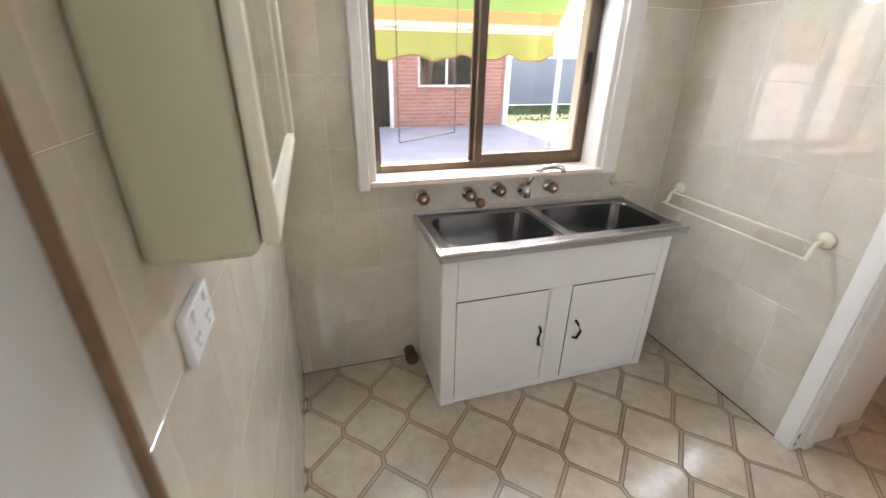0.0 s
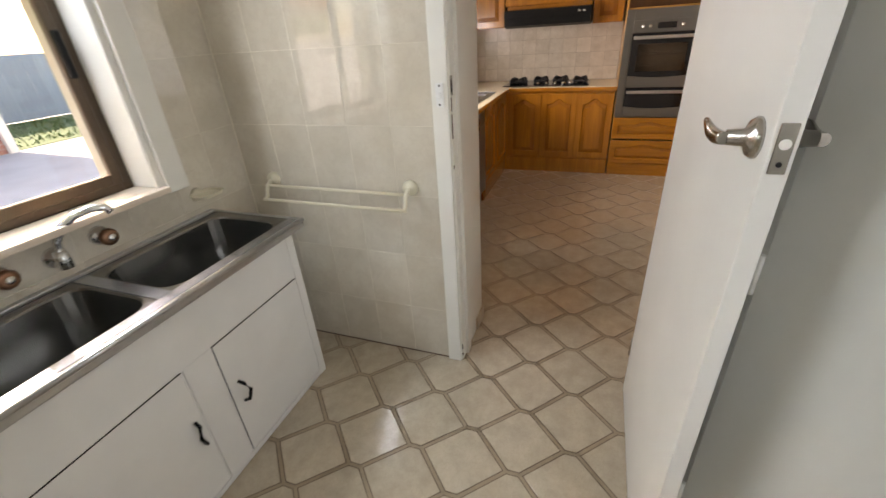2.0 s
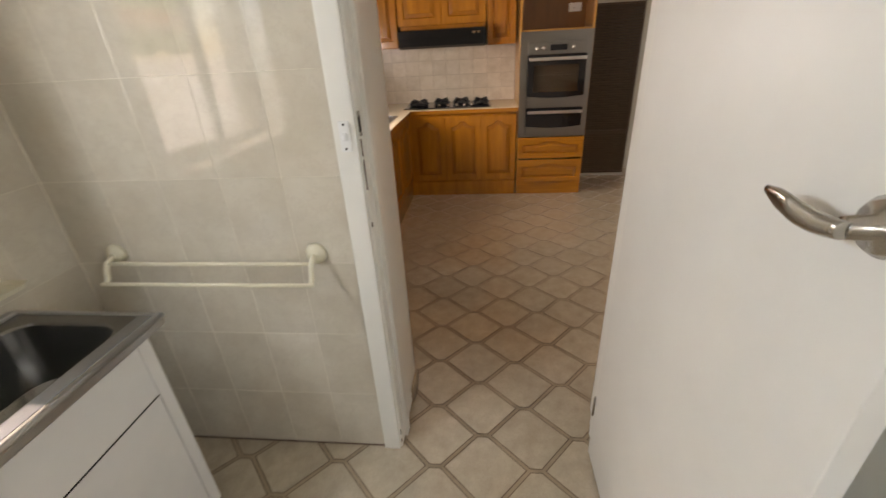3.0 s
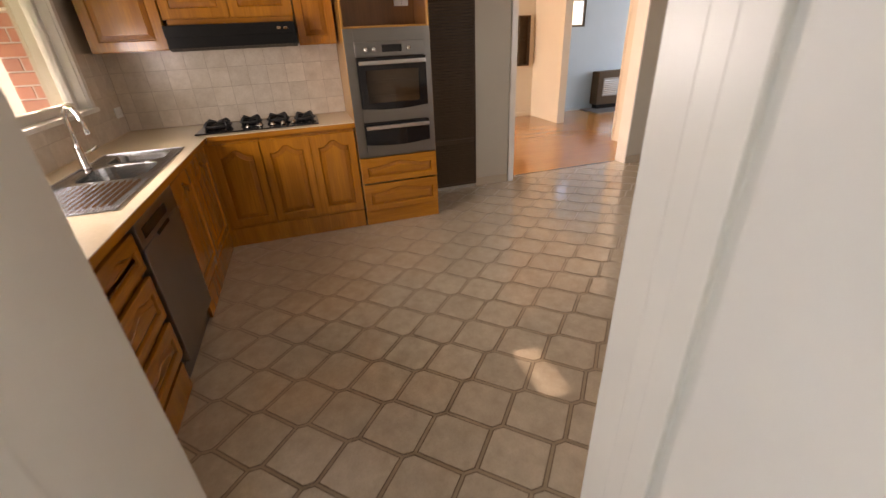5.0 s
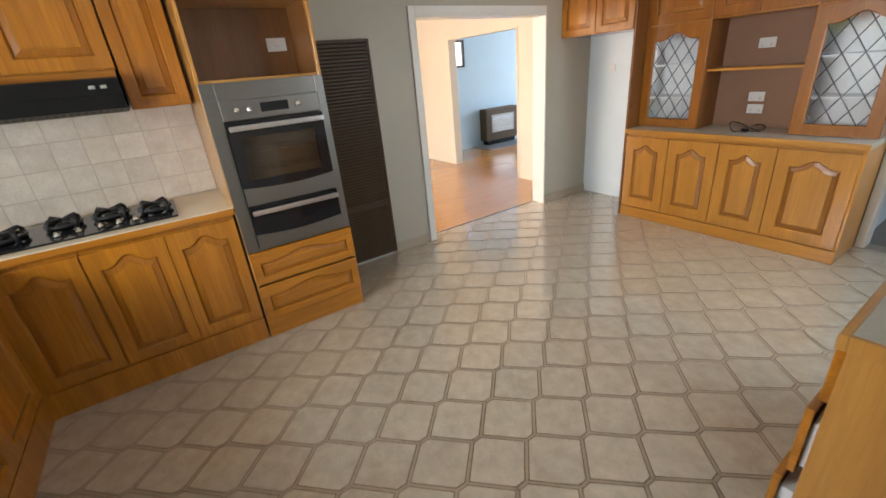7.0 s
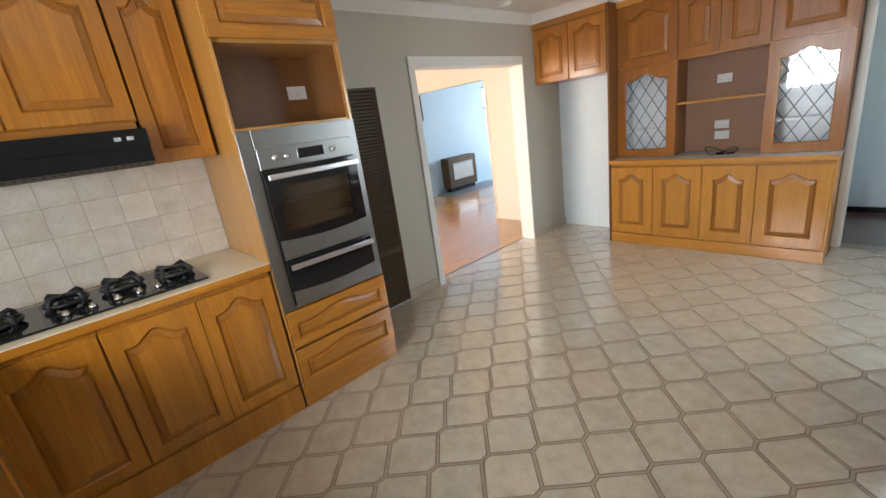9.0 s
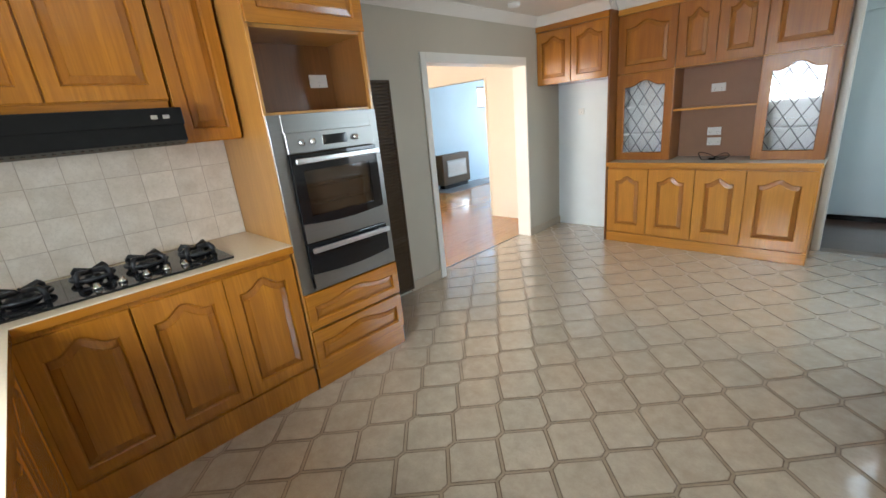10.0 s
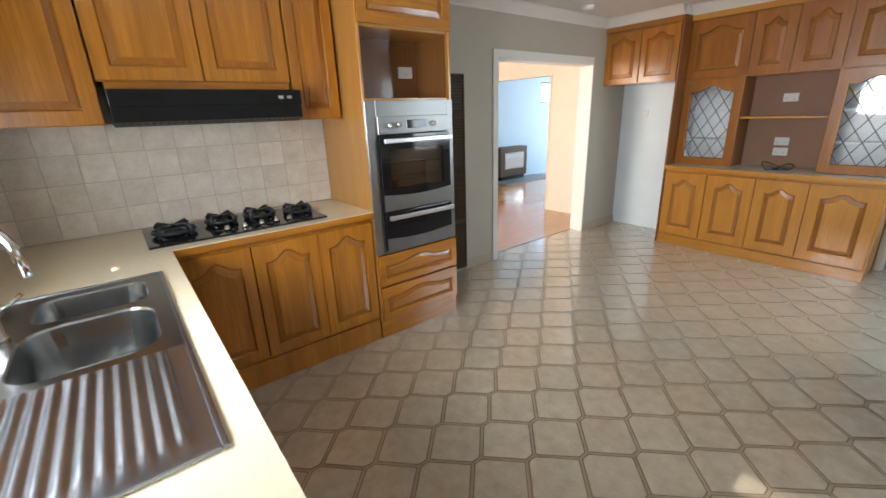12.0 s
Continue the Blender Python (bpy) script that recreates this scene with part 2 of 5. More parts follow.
def tube(bm, pts, r, n=8):
    """A round bar along a line of points."""
    pts = [Vector(p) for p in pts]
    rings = []
    for i, p in enumerate(pts):
        d = (pts[min(i + 1, len(pts) - 1)] - pts[max(i - 1, 0)]).normalized()
        q = d.to_track_quat("Z", "Y")
        rings.append([bm.verts.new(p + q @ Vector((r * math.cos(a), r * math.sin(a), 0))) for a in (2 * math.pi * k / n for k in range(n))])
    for a, b in zip(rings, rings[1:]):
        for k in range(n):
            bm.faces.new((a[k], a[(k + 1) % n], b[(k + 1) % n], b[k])).smooth = True
    bm.faces.new(rings[0][::-1])
    bm.faces.new(rings[-1])
    return bm


def lathe(bm, m, profile, n=24):
    """Turns (radius, height) pairs about the z of m."""
    rings = [[bm.verts.new(m @ Vector((r * math.cos(2 * math.pi * k / n), r * math.sin(2 * math.pi * k / n), h))) for k in range(n)] for r, h in profile]
    for a, b in zip(rings, rings[1:]):
        for k in range(n):
            bm.faces.new((a[k], a[(k + 1) % n], b[(k + 1) % n], b[k])).smooth = True
    bm.faces.new(rings[0][::-1])
    bm.faces.new(rings[-1])
    return bm


def loft(bm, loops, cap_first=False, cap_last=True, smooth=False):
    rings = [[bm.verts.new(p) for p in lp] for lp in loops]
    n = len(rings[0])
    for a, b in zip(rings, rings[1:]):
        for k in range(n):
            bm.faces.new((a[k], a[(k + 1) % n], b[(k + 1) % n], b[k])).smooth = smooth
    if cap_first:
        bm.faces.new(rings[0][::-1])
    if cap_last:
        bm.faces.new(rings[-1])
    return bm


def finish(bm, name, material):
    bmesh.ops.recalc_face_normals(bm, faces=bm.faces)
    me = bpy.data.meshes.new(name)
    bm.to_mesh(me)
    bm.free()
    me.materials.append(material)
    return me


def part(name, bm, material, parent=None, label=""):
    ob = new(name, finish(bm, name, material))
    ob.parent = parent
    return tagged(ob, label) if label else ob


def thing(name, m, label, category, group="", kind=""):
    ob = new(name)
    ob.empty_display_size = 0.05
    ob.matrix_world = m
    return tagged(ob, label, category, group, kind)


def bmn():
    return bmesh.new()


def solid(name, material, label, category, *boxes, kind="", bev=0.0):
    bm = bmn()
    for b in boxes:
        box(bm, *b, bev)
    return tagged(part(name, bm, material), label, category, "", kind)


def wall(name, axis, p0, p1, a0, a1, z0, z1, holes, material, label):
    """A wall along x or y between planes p0 and p1, with openings (a0, a1, z0, z1) right through it."""
    bm = bmn()
    us = sorted({a0, a1, *[h[0] for h in holes], *[h[1] for h in holes]})
    for u0, u1 in zip(us, us[1:]):
        mid = (u0 + u1) / 2
        spans = sorted((h[2], h[3]) for h in holes if h[0] < mid < h[1])
        z = z0
        for s0, s1 in spans + [(z1, z1)]:
            if s0 > z + 1e-6:
                if axis == "x":
                    box(bm, u0, p0, z, u1, p1, s0)
                else:
                    box(bm, p0, u0, z, p1, u1, s0)
            z = s1
    bmesh.ops.remove_doubles(bm, verts=bm.verts, dist=1e-5)
    return tagged(part(name, bm, material), label, "wall", "", "structure")


def arch(x0, x1, z0, z1, rise, n=16):
    """An opening with a cathedral top: points from the lower left, anticlockwise seen from the front."""
    pts = [(x0, z0), (x1, z0), (x1, (z0 + z1) / 2)]
    for k in range(n + 1):
        s = 1 - 2 * k / n
        f = 0.5 * (1 + math.cos(math.pi * min(1, abs(s) * 1.36))) if rise else 0
        pts.append(((x0 + x1) / 2 + s * (x1 - x0) / 2, z1 - rise + rise * f))
    pts.append((x0, (z0 + z1) / 2))
    return pts


def inset(pts, d):
    """The loop moved inwards by d."""
    out = []
    n = len(pts)
    for i, (x, z) in enumerate(pts):
        ax, az = pts[i - 1]
        bx, bz = pts[(i + 1) % n]
        e1, e2 = Vector((x - ax, z - az)), Vector((bx - x, bz - z))
        e1.normalize(), e2.normalize()
        n1, n2 = Vector((-e1.y, e1.x)), Vector((-e2.y, e2.x))
        b = n1 + n2
        b /= max(0.5, b.dot(n1))
        out.append((x + b.x * d, z + b.y * d))
    return out


def outer(pts, x0, x1, z0, z1):
    """The points of the rectangle that answer to those of an opening in it."""
    n = len(pts)
    out = [(x0, z0), (x1, z0), (x1, pts[2][1])]
    for k, (x, z) in enumerate(pts[3:n - 1]):
        last = n - 1 - 3 - 1
        out.append((x1, z1) if k == 0 else (x0, z1) if k == last else (x, z1))
    out.append((x0, pts[-1][1]))
    return out


def front(parent, x0, z0, w, h, rise=0.05, stile=0.055, y=0.0, name="door", mz=None, mx=None, glazed=False, thick=0.02, field_slope=0.028, mould=None):
    """A raised-panel door or drawer front, facing -y, with its field as a part of it."""
    mz = mz or WOOD_Z
    x1, z1 = x0 + w, z0 + h
    op = arch(x0 + stile, x1 - stile, z0 + stile, z1 - stile * 0.85, rise)
    out = outer(op, x0 + 0.003, x1 - 0.003, z0 + 0.003, z1 - 0.003)
    out2 = outer(op, x0, x1, z0, z1)

    def lay(pts, d):
        return [(px, y + d, pz) for px, pz in pts]
    bm = bmn()
    loops = [lay(out2, thick), lay(out2, 0.003), lay(out, 0), lay(op, 0), lay(inset(op, 0.004), 0.004), lay(inset(op, 0.007), thick if glazed else 0.0135)]
    loft(bm, loops, cap_last=not glazed)
    d = part(name, bm, mz, parent)
    if not glazed:
        bm = bmn()
        loft(bm, [lay(inset(op, 0.012 + field_slope), 0.004), lay(inset(op, 0.0135 + field_slope), 0.0005)])
        part("panel", bm, mx or mz, d)
        bm = bmn()
        loft(bm, [lay(inset(op, 0.0075), 0.0134), lay(inset(op, 0.0105), 0.013), lay(inset(op, 0.013), 0.0095), lay(inset(op, 0.0125 + field_slope), 0.0036)], cap_last=False)
        part("panel_moulding", bm, mould or MOULDING, d)
    return d, op


# ---- the large structure ----
CEIL = 2.38
NORTH, EAST, SOUTH, PART0, PART1, PARTS = 1.94, 5.80, -3.75, 2.03, 2.39, 2.255
# the narrow third hole is unseen, added to let in the sun patch
wall("wall_north", "x", NORTH, 2.16, -0.3, 6.0, -0.05, CEIL, [(0.42, 1.53, 1.03, 2.02), (3.55, 5.30, 1.14, 2.1), (3.02, 3.36, 1.3, 1.5)], WALLPAINT, "brick veneer outer wall with painted inside and windows")
wall("wall_laundry_kitchen", "y", PART0, PART1, 0.05, NORTH, -0.05, CEIL, [(0.05, 0.885, -0.05, 2.06)], WALLPAINT, "painted partition wall with a doorway between laundry and kitchen")
# the opening here is unseen, cut only for the west fill lamp
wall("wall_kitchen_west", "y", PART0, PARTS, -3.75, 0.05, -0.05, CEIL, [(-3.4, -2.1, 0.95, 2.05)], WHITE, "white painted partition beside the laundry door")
wall("wall_kitchen_east", "y", EAST, 5.95, -3.9, NORTH, -0.05, CEIL, [(-3.03, -1.53, -0.05, 1.93)], WALLPAINT, "cream painted kitchen wall with a wide opening")
wall("wall_kitchen_south", "x", SOUTH - 0.12, SOUTH, PARTS, EAST, -0.05, CEIL, [(2.42, 3.24, -0.05, 2.04)], WALLPAINT, "cream painted wall behind the dresser with a hall doorway")
# its opening, out of view, is added for the entry fill lamp
wall("wall_laundry_west", "y", -0.2, -0.012, -1.6, NORTH, -0.05, CEIL, [(-1.5, -0.7, 1.0, 2.0)], GREYWALL, "grey-green painted laundry wall, partly tiled")
wall("wall_laundry_south", "x", -0.2, -0.006, 1.42, 2.004, -0.05, CEIL, [], GREYWALL, "plain grey painted wall behind the open door")
wall("wall_entry_south", "x", -1.7, -1.6, -0.2, 1.54, -0.05, CEIL, [], WALLPAINT, "plain painted wall at the end of the entry")
wall("wall_entry_east", "y", 1.42, 1.54, -1.6, -0.2, -0.05, CEIL, [], WALLPAINT, "plain painted entry wall")
wall("wall_dining_lounge", "x", -3.80, -3.68, 5.95, 9.37, -0.05, 2.5, [(6.87, 8.37, -0.05, 1.93)], DINWALL, "cream dividing wall with a wide opening to the lounge")
wall("wall_dining_east", "y", 9.37, 9.5, -9.0, 3.0, -0.05, 2.6, [(-4.75, -4.42, 1.52, 1.98), (-7.0, -6.55, 1.6, 2.05)], BLUEWALL, "pale blue lounge wall with two small high windows")
wall("wall_dining_north", "x", 3.0, 3.12, 5.8, 9.5, -0.05, 2.5, [(6.3, 8.9, 0.4, 2.2)], DINWALL, "cream dining room wall with a large unseen window, assumed")
wall("wall_lounge_south", "x", -9.12, -9.0, 5.8, 9.5, -0.05, 2.6, [(6.1, 8.7, 0.6, 2.2)], BLUEWALL, "pale blue lounge wall with a large unseen window, assumed")
wall("wall_lounge_west", "y", 5.8, 5.95, -9.0, -3.9, -0.05, 2.6, [], BLUEWALL, "plain pale blue lounge wall")
wall("wall_dining_west", "y", 5.8, 5.95, 2.16, 3.0, -0.05, 2.5, [], DINWALL, "plain cream dining wall")
wall("wall_hall_east", "y", 3.27, 3.39, -5.1, SOUTH - 0.12, -0.05, CEIL, [], PALEBLUE, "pale painted hall wall")
wall("wall_hall_west", "y", 0.6, 0.7, -5.1, SOUTH - 0.12, -0.05, CEIL, [(-4.9, -3.95, 0.7, 2.0)], PALEBLUE, "pale painted hall wall with an unseen window, assumed")
wall("wall_hall_south", "x", -5.2, -5.1, 0.6, 3.39, -0.05, CEIL, [], PALEBLUE, "plain hall wall behind the cupboard")
wall("wall_hall_north", "x", SOUTH - 0.12, SOUTH, 0.6, PARTS, -0.05, CEIL, [], PALEBLUE, "plain hall wall")
# the dining side of the east wall is lined in its own colour
solid("wall_dining_back", DINWALL, "cream dining room wall at the far end", "wall", (9.355, -3.68, 0, 9.367, 3.0, 2.5), kind="structure")

solid("ceiling", CEILING, "flat white plaster ceiling", "ceiling", (-0.3, -5.2, CEIL, 5.8, 2.16, CEIL + 0.12), kind="structure")
solid("ceiling_living", CEILING, "flat cream ceiling of the dining room and lounge", "ceiling", (5.8, -9.12, 2.5, 9.5, 3.12, 2.62), kind="structure")


def cornice(name, x0, y0, x1, y1, nx, ny):
    """A coved cornice along a wall whose inner side is (nx, ny)."""
    bm = bmn()
    prof = [(0, -0.085), (0.008, -0.085), (0.012, -0.07)] + [(0.07 - 0.058 * math.cos(a), -0.07 + 0.058 * math.sin(a)) for a in (k * math.pi / 10 for k in range(1, 6))] + [(0.085, -0.008), (0.085, 0)]
    loft(bm, [[(x + nx * d, y + ny * d, CEIL - 0.001 + h) for d, h in prof] for x, y in ((x0, y0), (x1, y1))], cap_first=True)
    return tagged(part(name, bm, CEILING), "white coved plaster cornice along the ceiling", "cornice", "", "structure")


cornice("trim_cornice_east", EAST, NORTH, EAST, SOUTH, -1, 0)
cornice("trim_cornice_south", PARTS, SOUTH, 3.28, SOUTH, 0, 1)
cornice("trim_cornice_dresser", 3.28, -3.418, 4.966, -3.418, 0, 1)
cornice("trim_cornice_cupboard", 4.966, -3.25, EAST, -3.25, 0, 1)
solid("wall_bulkhead_dresser", CEILING, "plaster bulkhead between dresser and ceiling", "wall", (3.28, SOUTH, 2.301, 4.966, -3.419, CEIL), (4.967, SOUTH, 2.301, EAST, -3.251, CEIL), kind="structure")
cornice("trim_cornice_north", PART1, NORTH, EAST, NORTH, 0, -1)
cornice("trim_cornice_west", PARTS, SOUTH, PARTS, 0.05, 1, 0)


def skirting(name, x0, y0, x1, y1, h=0.09, mat=None):
    bm = bmn()
    box(bm, x0, y0, 0, x1, y1, h, 0.006, 2)
    return tagged(part(name, bm, mat or SKIRT), "beige painted timber skirting board", "skirting", "", "structure")


skirting("baseboard_east_a", EAST - 0.016, -1.46, EAST, -1.08)
skirting("baseboard_east_b", EAST - 0.016, -3.75, EAST, -3.035)
skirting("baseboard_doorway_north", 2.26, 0.848, 2.404, 0.861, 0.08)
skirting("baseboard_west", PARTS, -0.7, PARTS + 0.016, 0.048)
skirting("baseboard_dining", 9.339, -3.68, 9.356, 2.9, 0.08, DINWALL)
skirting("baseboard_lounge", 9.354, -9.0, 9.37, -3.8, 0.08, BLUEWALL)


def casing(name, label, mat, *boxes):
    bm = bmn()
    for b in boxes:
        box(bm, *b, 0.004, 2)
    return tagged(part(name, bm, mat), label, "door frame", "", "structure")


# laundry doorway: architrave, jamb lining, stop
lf = casing("trim_laundry_doorway", "white gloss door frame, chipped along the edges", WHITE,
            (2.005, 0.868, 0, 2.03, 0.934, 2.1), (2.005, -0.01, 0, 2.03, 0.056, 2.1), (2.005, 0.056, 2.055, 2.03, 0.868, 2.12),
            (2.018, 0.86, 0, 2.394, 0.887, 2.06), (2.018, 0.048, 0, 2.17, 0.072, 2.06), (2.018, 0.072, 2.036, 2.394, 0.86, 2.06),
            (2.07, 0.846, 0, 2.12, 0.862, 2.036), (2.07, 0.07, 0, 2.12, 0.086, 2.036))
for i, (z, h) in enumerate(((1.22, 0.05), (1.12, 0.09), (1.0, 0.016), (0.07, 0.03), (0.03, 0.018), (1.17, 0.02))):
    bm = bmn()
    box(bm, 2.0168, 0.8588, z, 2.0178 + 0.0008 * (i % 2), 0.863, z + h, 0.0006)
    part("paint_chip", bm, RUST, lf)
part("strike_plate", box(bmn(), 2.0165, 0.8585, 1.275, 2.034, 0.8635, 1.345, 0.002), NICKEL, lf)
part("strike_hole", box(bmn(), 2.016, 0.8575, 1.287, 2.028, 0.863, 1.332, 0.003), DARKHOLE, lf)
# kitchen opening to the dining room
casing("trim_dining_opening", "white timber frame round the wide opening", WHITE,
       (EAST - 0.018, -1.53, 0, EAST, -1.465, 1.995), (EAST - 0.018, -3.03, 1.93, EAST, -1.53, 1.995),
       (EAST - 0.01, -3.045, 0, 5.962, -3.025, 1.935), (EAST - 0.01, -1.535, 0, 5.962, -1.515, 1.935), (EAST - 0.01, -3.025, 1.915, 5.962, -1.535, 1.935))
casing("trim_hall_doorway", "white timber frame of the hall doorway", WHITE,
       (3.225, SOUTH, 0, 3.275, SOUTH + 0.02, 2.1), (2.42, SOUTH, 2.03, 3.225, SOUTH + 0.02, 2.1), (3.215, SOUTH - 0.12, 0, 3.242, SOUTH, 2.045))
casing("trim_lounge_opening", "cream lining of the opening to the lounge", DINWALL,
       (6.85, -3.81, 0, 6.88, -3.67, 1.94), (8.36, -3.81, 0, 8.39, -3.67, 1.94), (6.88, -3.81, 1.915, 8.36, -3.67, 1.94))

# floors that lie under the patterned sheet, and the boards beyond
floor_k = solid("floor", VINYLGAP, "patterned vinyl floor in beige with brown joints", "floor", (PART0 + 0.06, -3.87, -0.06, EAST + 0.13, 2.16, -0.0016), kind="structure")
floor_l = solid("floor_laundry", VINYLGAP, "patterned beige vinyl laundry floor with brown joints", "floor", (-0.3, -1.7, -0.06, PART0 + 0.06, 2.16, -0.0016), kind="structure")
floor_h = solid("floor_hall", HALLWOOD, "dark stained hall floorboards", "floor", (0.6, -5.2, -0.06, 3.39, -3.87, -0.002), kind="structure")
floor_d = solid("floor_living", DARKHOLE, "polished orange hardwood floorboards", "floor", (EAST + 0.13, -9.1, -0.06, 9.5, 3.1, -0.004), kind="structure")
solid("trim_threshold", NICKEL, "thin metal strip at the edge of the vinyl", "threshold", (EAST + 0.122, -3.025, -0.002, EAST + 0.142, -1.535, 0.004), kind="structure")

# ---- laundry: the entry door, folded back towards the entry ----
d2 = thing("door_2", pose(1.372, 0.012, 0, 0, 0, 216), "pale grey painted flush door standing open beside the laundry door", "door", "", "structure")
part("leaf", box(bmn(), 0.0, -0.0, 0.012, 0.78, 0.035, 2.03, 0.003, 2), GREYWALL, d2)
for z in (0.3, 1.02, 1.75):
    part("hinge", cyl(bmn(), (-0.004, -0.003, z - 0.045), (-0.004, -0.003, z + 0.045), 0.006, n=10), WHITE, d2)
tagged(part("trim_entry_doorway", box(bmn(), 1.385, -0.19, 0, 1.419, 0.004, 2.08, 0.004, 2), WHITE), "white painted jamb of the entry door", "door frame", "", "structure")

# ---- laundry: window ----
w1 = thing("window_1", pose(0, 0, 0), "bronze aluminium sliding window with white reveal over the trough", "window", "", "structure")
bm = bmn()
for b in ((0.42, 1.99, 1.03, 0.455, 2.05, 2.02), (1.495, 1.99, 1.03, 1.53, 2.05, 2.02), (0.455, 1.99, 1.03, 1.495, 2.05, 1.065), (0.455, 1.99, 1.99, 1.495, 2.05, 2.02)):
    box(bm, *b, 0.003)
part("window_frame", bm, BRONZE, w1)
bm = bmn()
for b in ((0.915, 1.975, 1.062, 0.955, 2.0, 1.99), (1.462, 1.975, 1.062, 1.495, 2.0, 1.99), (0.955, 1.975, 1.062, 1.462, 2.0, 1.1), (0.955, 1.975, 1.955, 1.462, 2.0, 1.99)):
    box(bm, *b, 0.003)
sash = part("sliding_sash", bm, BRONZE, w1)
part("latch", box(bmn(), 1.466, 1.958, 1.42, 1.488, 1.976, 1.56, 0.004), BLACK, sash)
bm = bmn()
for b in ((0.452, 2.012, 1.062, 0.468, 2.03, 1.99), (0.9, 2.012, 1.062, 0.93, 2.03, 1.99)):
    box(bm, *b, 0.002)
part("fixed_sash", bm, BRONZE, w1)
for nm, b in (("pane", (0.462, 2.018, 1.064, 0.905, 2.022, 1.99)), ("pane", (0.953, 1.986, 1.098, 1.464, 1.99, 1.957))):
    part(nm, box(bmn(), *b), PANE, w1).visible_shadow = False
part("window_sill", box(bmn(), 0.392, 1.835, 1.008, 1.558, 1.99, 1.032, 0.005, 2), SILL, w1, "worn timber sill with peeling varnish, whitened for sun glare")
bm = bmn()
for b in ((0.345, 1.85, 0.99, 0.392, 1.952, 2.1), (1.558, 1.85, 1.0, 1.65, 1.952, 2.1), (0.345, 1.85, 2.02, 1.65, 1.952, 2.1), (0.392, 1.86, 1.03, 0.422, 1.992, 2.02), (1.528, 1.86, 1.03, 1.558, 1.992, 2.02)):
    box(bm, *b, 0.004)
part("reveal", bm, WHITE, w1, "white painted reveal and architrave")
bm = bmn()
for x in (0.56, 0.83):
    tube(bm, [(x, 2.034, 1.2 if x > 0.7 else 1.16), (x, 2.034, 1.98)], 0.0025, 6)
tube(bm, [(0.56, 2.034, 1.16), (0.83, 2.034, 1.2)], 0.0025, 6)
part("cord", bm, BRONZE, w1)
# bead chain at the side of the window
bm = bmn()
for k in range(60):
    bmesh.ops.create_icosphere(bm, subdivisions=1, radius=0.0045, matrix=Matrix.Translation((0.448, 1.982, 1.15 + k * 0.014)))
part("bead_chain", bm, BRONZE, w1)


def awning(x0, x1, ytop, ztop, ybot, zbot, scallops):
    """A striped canvas awning with a scalloped valance on a steel arm."""
    aw = thing("awning", pose(0, 0, 0), "green and orange striped canvas window awning with scalloped edge", "awning")
    m, nt, b = nodes_of("awning_canvas")
    tc = nt.nodes.new("ShaderNodeTexCoord")
    sp = nt.nodes.new("ShaderNodeSeparateXYZ")
    nt.links.new(tc.outputs["Object"], sp.inputs[0])
    mr = nt.nodes.new("ShaderNodeMapRange")
    mr.inputs["From Min"].default_value, mr.inputs["From Max"].default_value = zbot - 0.15, ztop
    nt.links.new(sp.outputs["Z"], mr.inputs["Value"])
    f = 0.15 / (ztop - zbot + 0.15)
    c = ramp(nt, mr.outputs[0], [(0.0, (0.19, 0.24, 0.075)), (f * 0.98, (0.19, 0.24, 0.075)), (f, (0.46, 0.42, 0.34)), (f + 0.05, (0.46, 0.42, 0.34)), (f + 0.055, (0.46, 0.2, 0.085)), (f + 0.13, (0.46, 0.2, 0.085)), (f + 0.135, (0.14, 0.27, 0.085)), (1.0, (0.14, 0.27, 0.085))])
    nt.links.new(c, b.inputs["Base Color"])
    b.inputs["Roughness"].default_value = 0.85
    tr = nt.nodes.new("ShaderNodeBsdfTranslucent")
    nt.links.new(c, tr.inputs[0])
    mx = nt.nodes.new("ShaderNodeMixShader")
    mx.inputs[0].default_value = 0.2
    nt.links.new(b.outputs[0], mx.inputs[1])
    nt.links.new(tr.outputs[0], mx.inputs[2])
    nt.links.new(mx.outputs[0], nt.nodes["Material Output"].inputs[0])
    bm = bmn()
    n = 10
    for xa, xb in ((x0, x1),):
        rows = []
        for k in range(n + 1):
            s = k / n
            sag = 0.03 * math.sin(math.pi * s)
            rows.append([bm.verts.new((xa + (xb - xa) * j / 12, ytop + (ybot - ytop) * s, ztop + (zbot - ztop) * s - sag)) for j in range(13)])
        for a, b2 in zip(rows, rows[1:]):
            for j in range(12):
                bm.faces.new((a[j], a[j + 1], b2[j + 1], b2[j])).smooth = True
    part("canopy", bm, m, aw)
    bm = bmn()
    top, low = [], []
    cnt = scallops * 8
    for k in range(cnt + 1):
        x = x0 + (x1 - x0) * k / cnt
        d = 0.115 + 0.035 * abs(math.sin(math.pi * k / 8)) + 0.006 * math.sin(k * 1.7)
        wob = 0.012 * math.sin(k * 0.9)
        top.append(bm.verts.new((x, ybot, zbot)))
        low.append(bm.verts.new((x, ybot + wob, zbot - d)))
    for k in range(cnt):
        bm.faces.new((top[k], top[k + 1], low[k + 1], low[k])).smooth = True
    edge = [v.co.copy() for v in low]
    part("valance", bm, m, aw)
    part("piping", tube(bmn(), edge, 0.004, 6), COPPER, aw, "orange corded edge")
    part("front_bar", tube(bmn(), [(x0 - 0.02, ybot, zbot + 0.005), (x1 + 0.02, ybot, zbot + 0.005)], 0.012), WHITE, aw)
    for x in (x0 + 0.02, x1 - 0.02):
        part("arm", tube(bmn(), [(x, 2.165, 1.75), (x, ybot, zbot)], 0.009), WHITE, aw)
    return aw


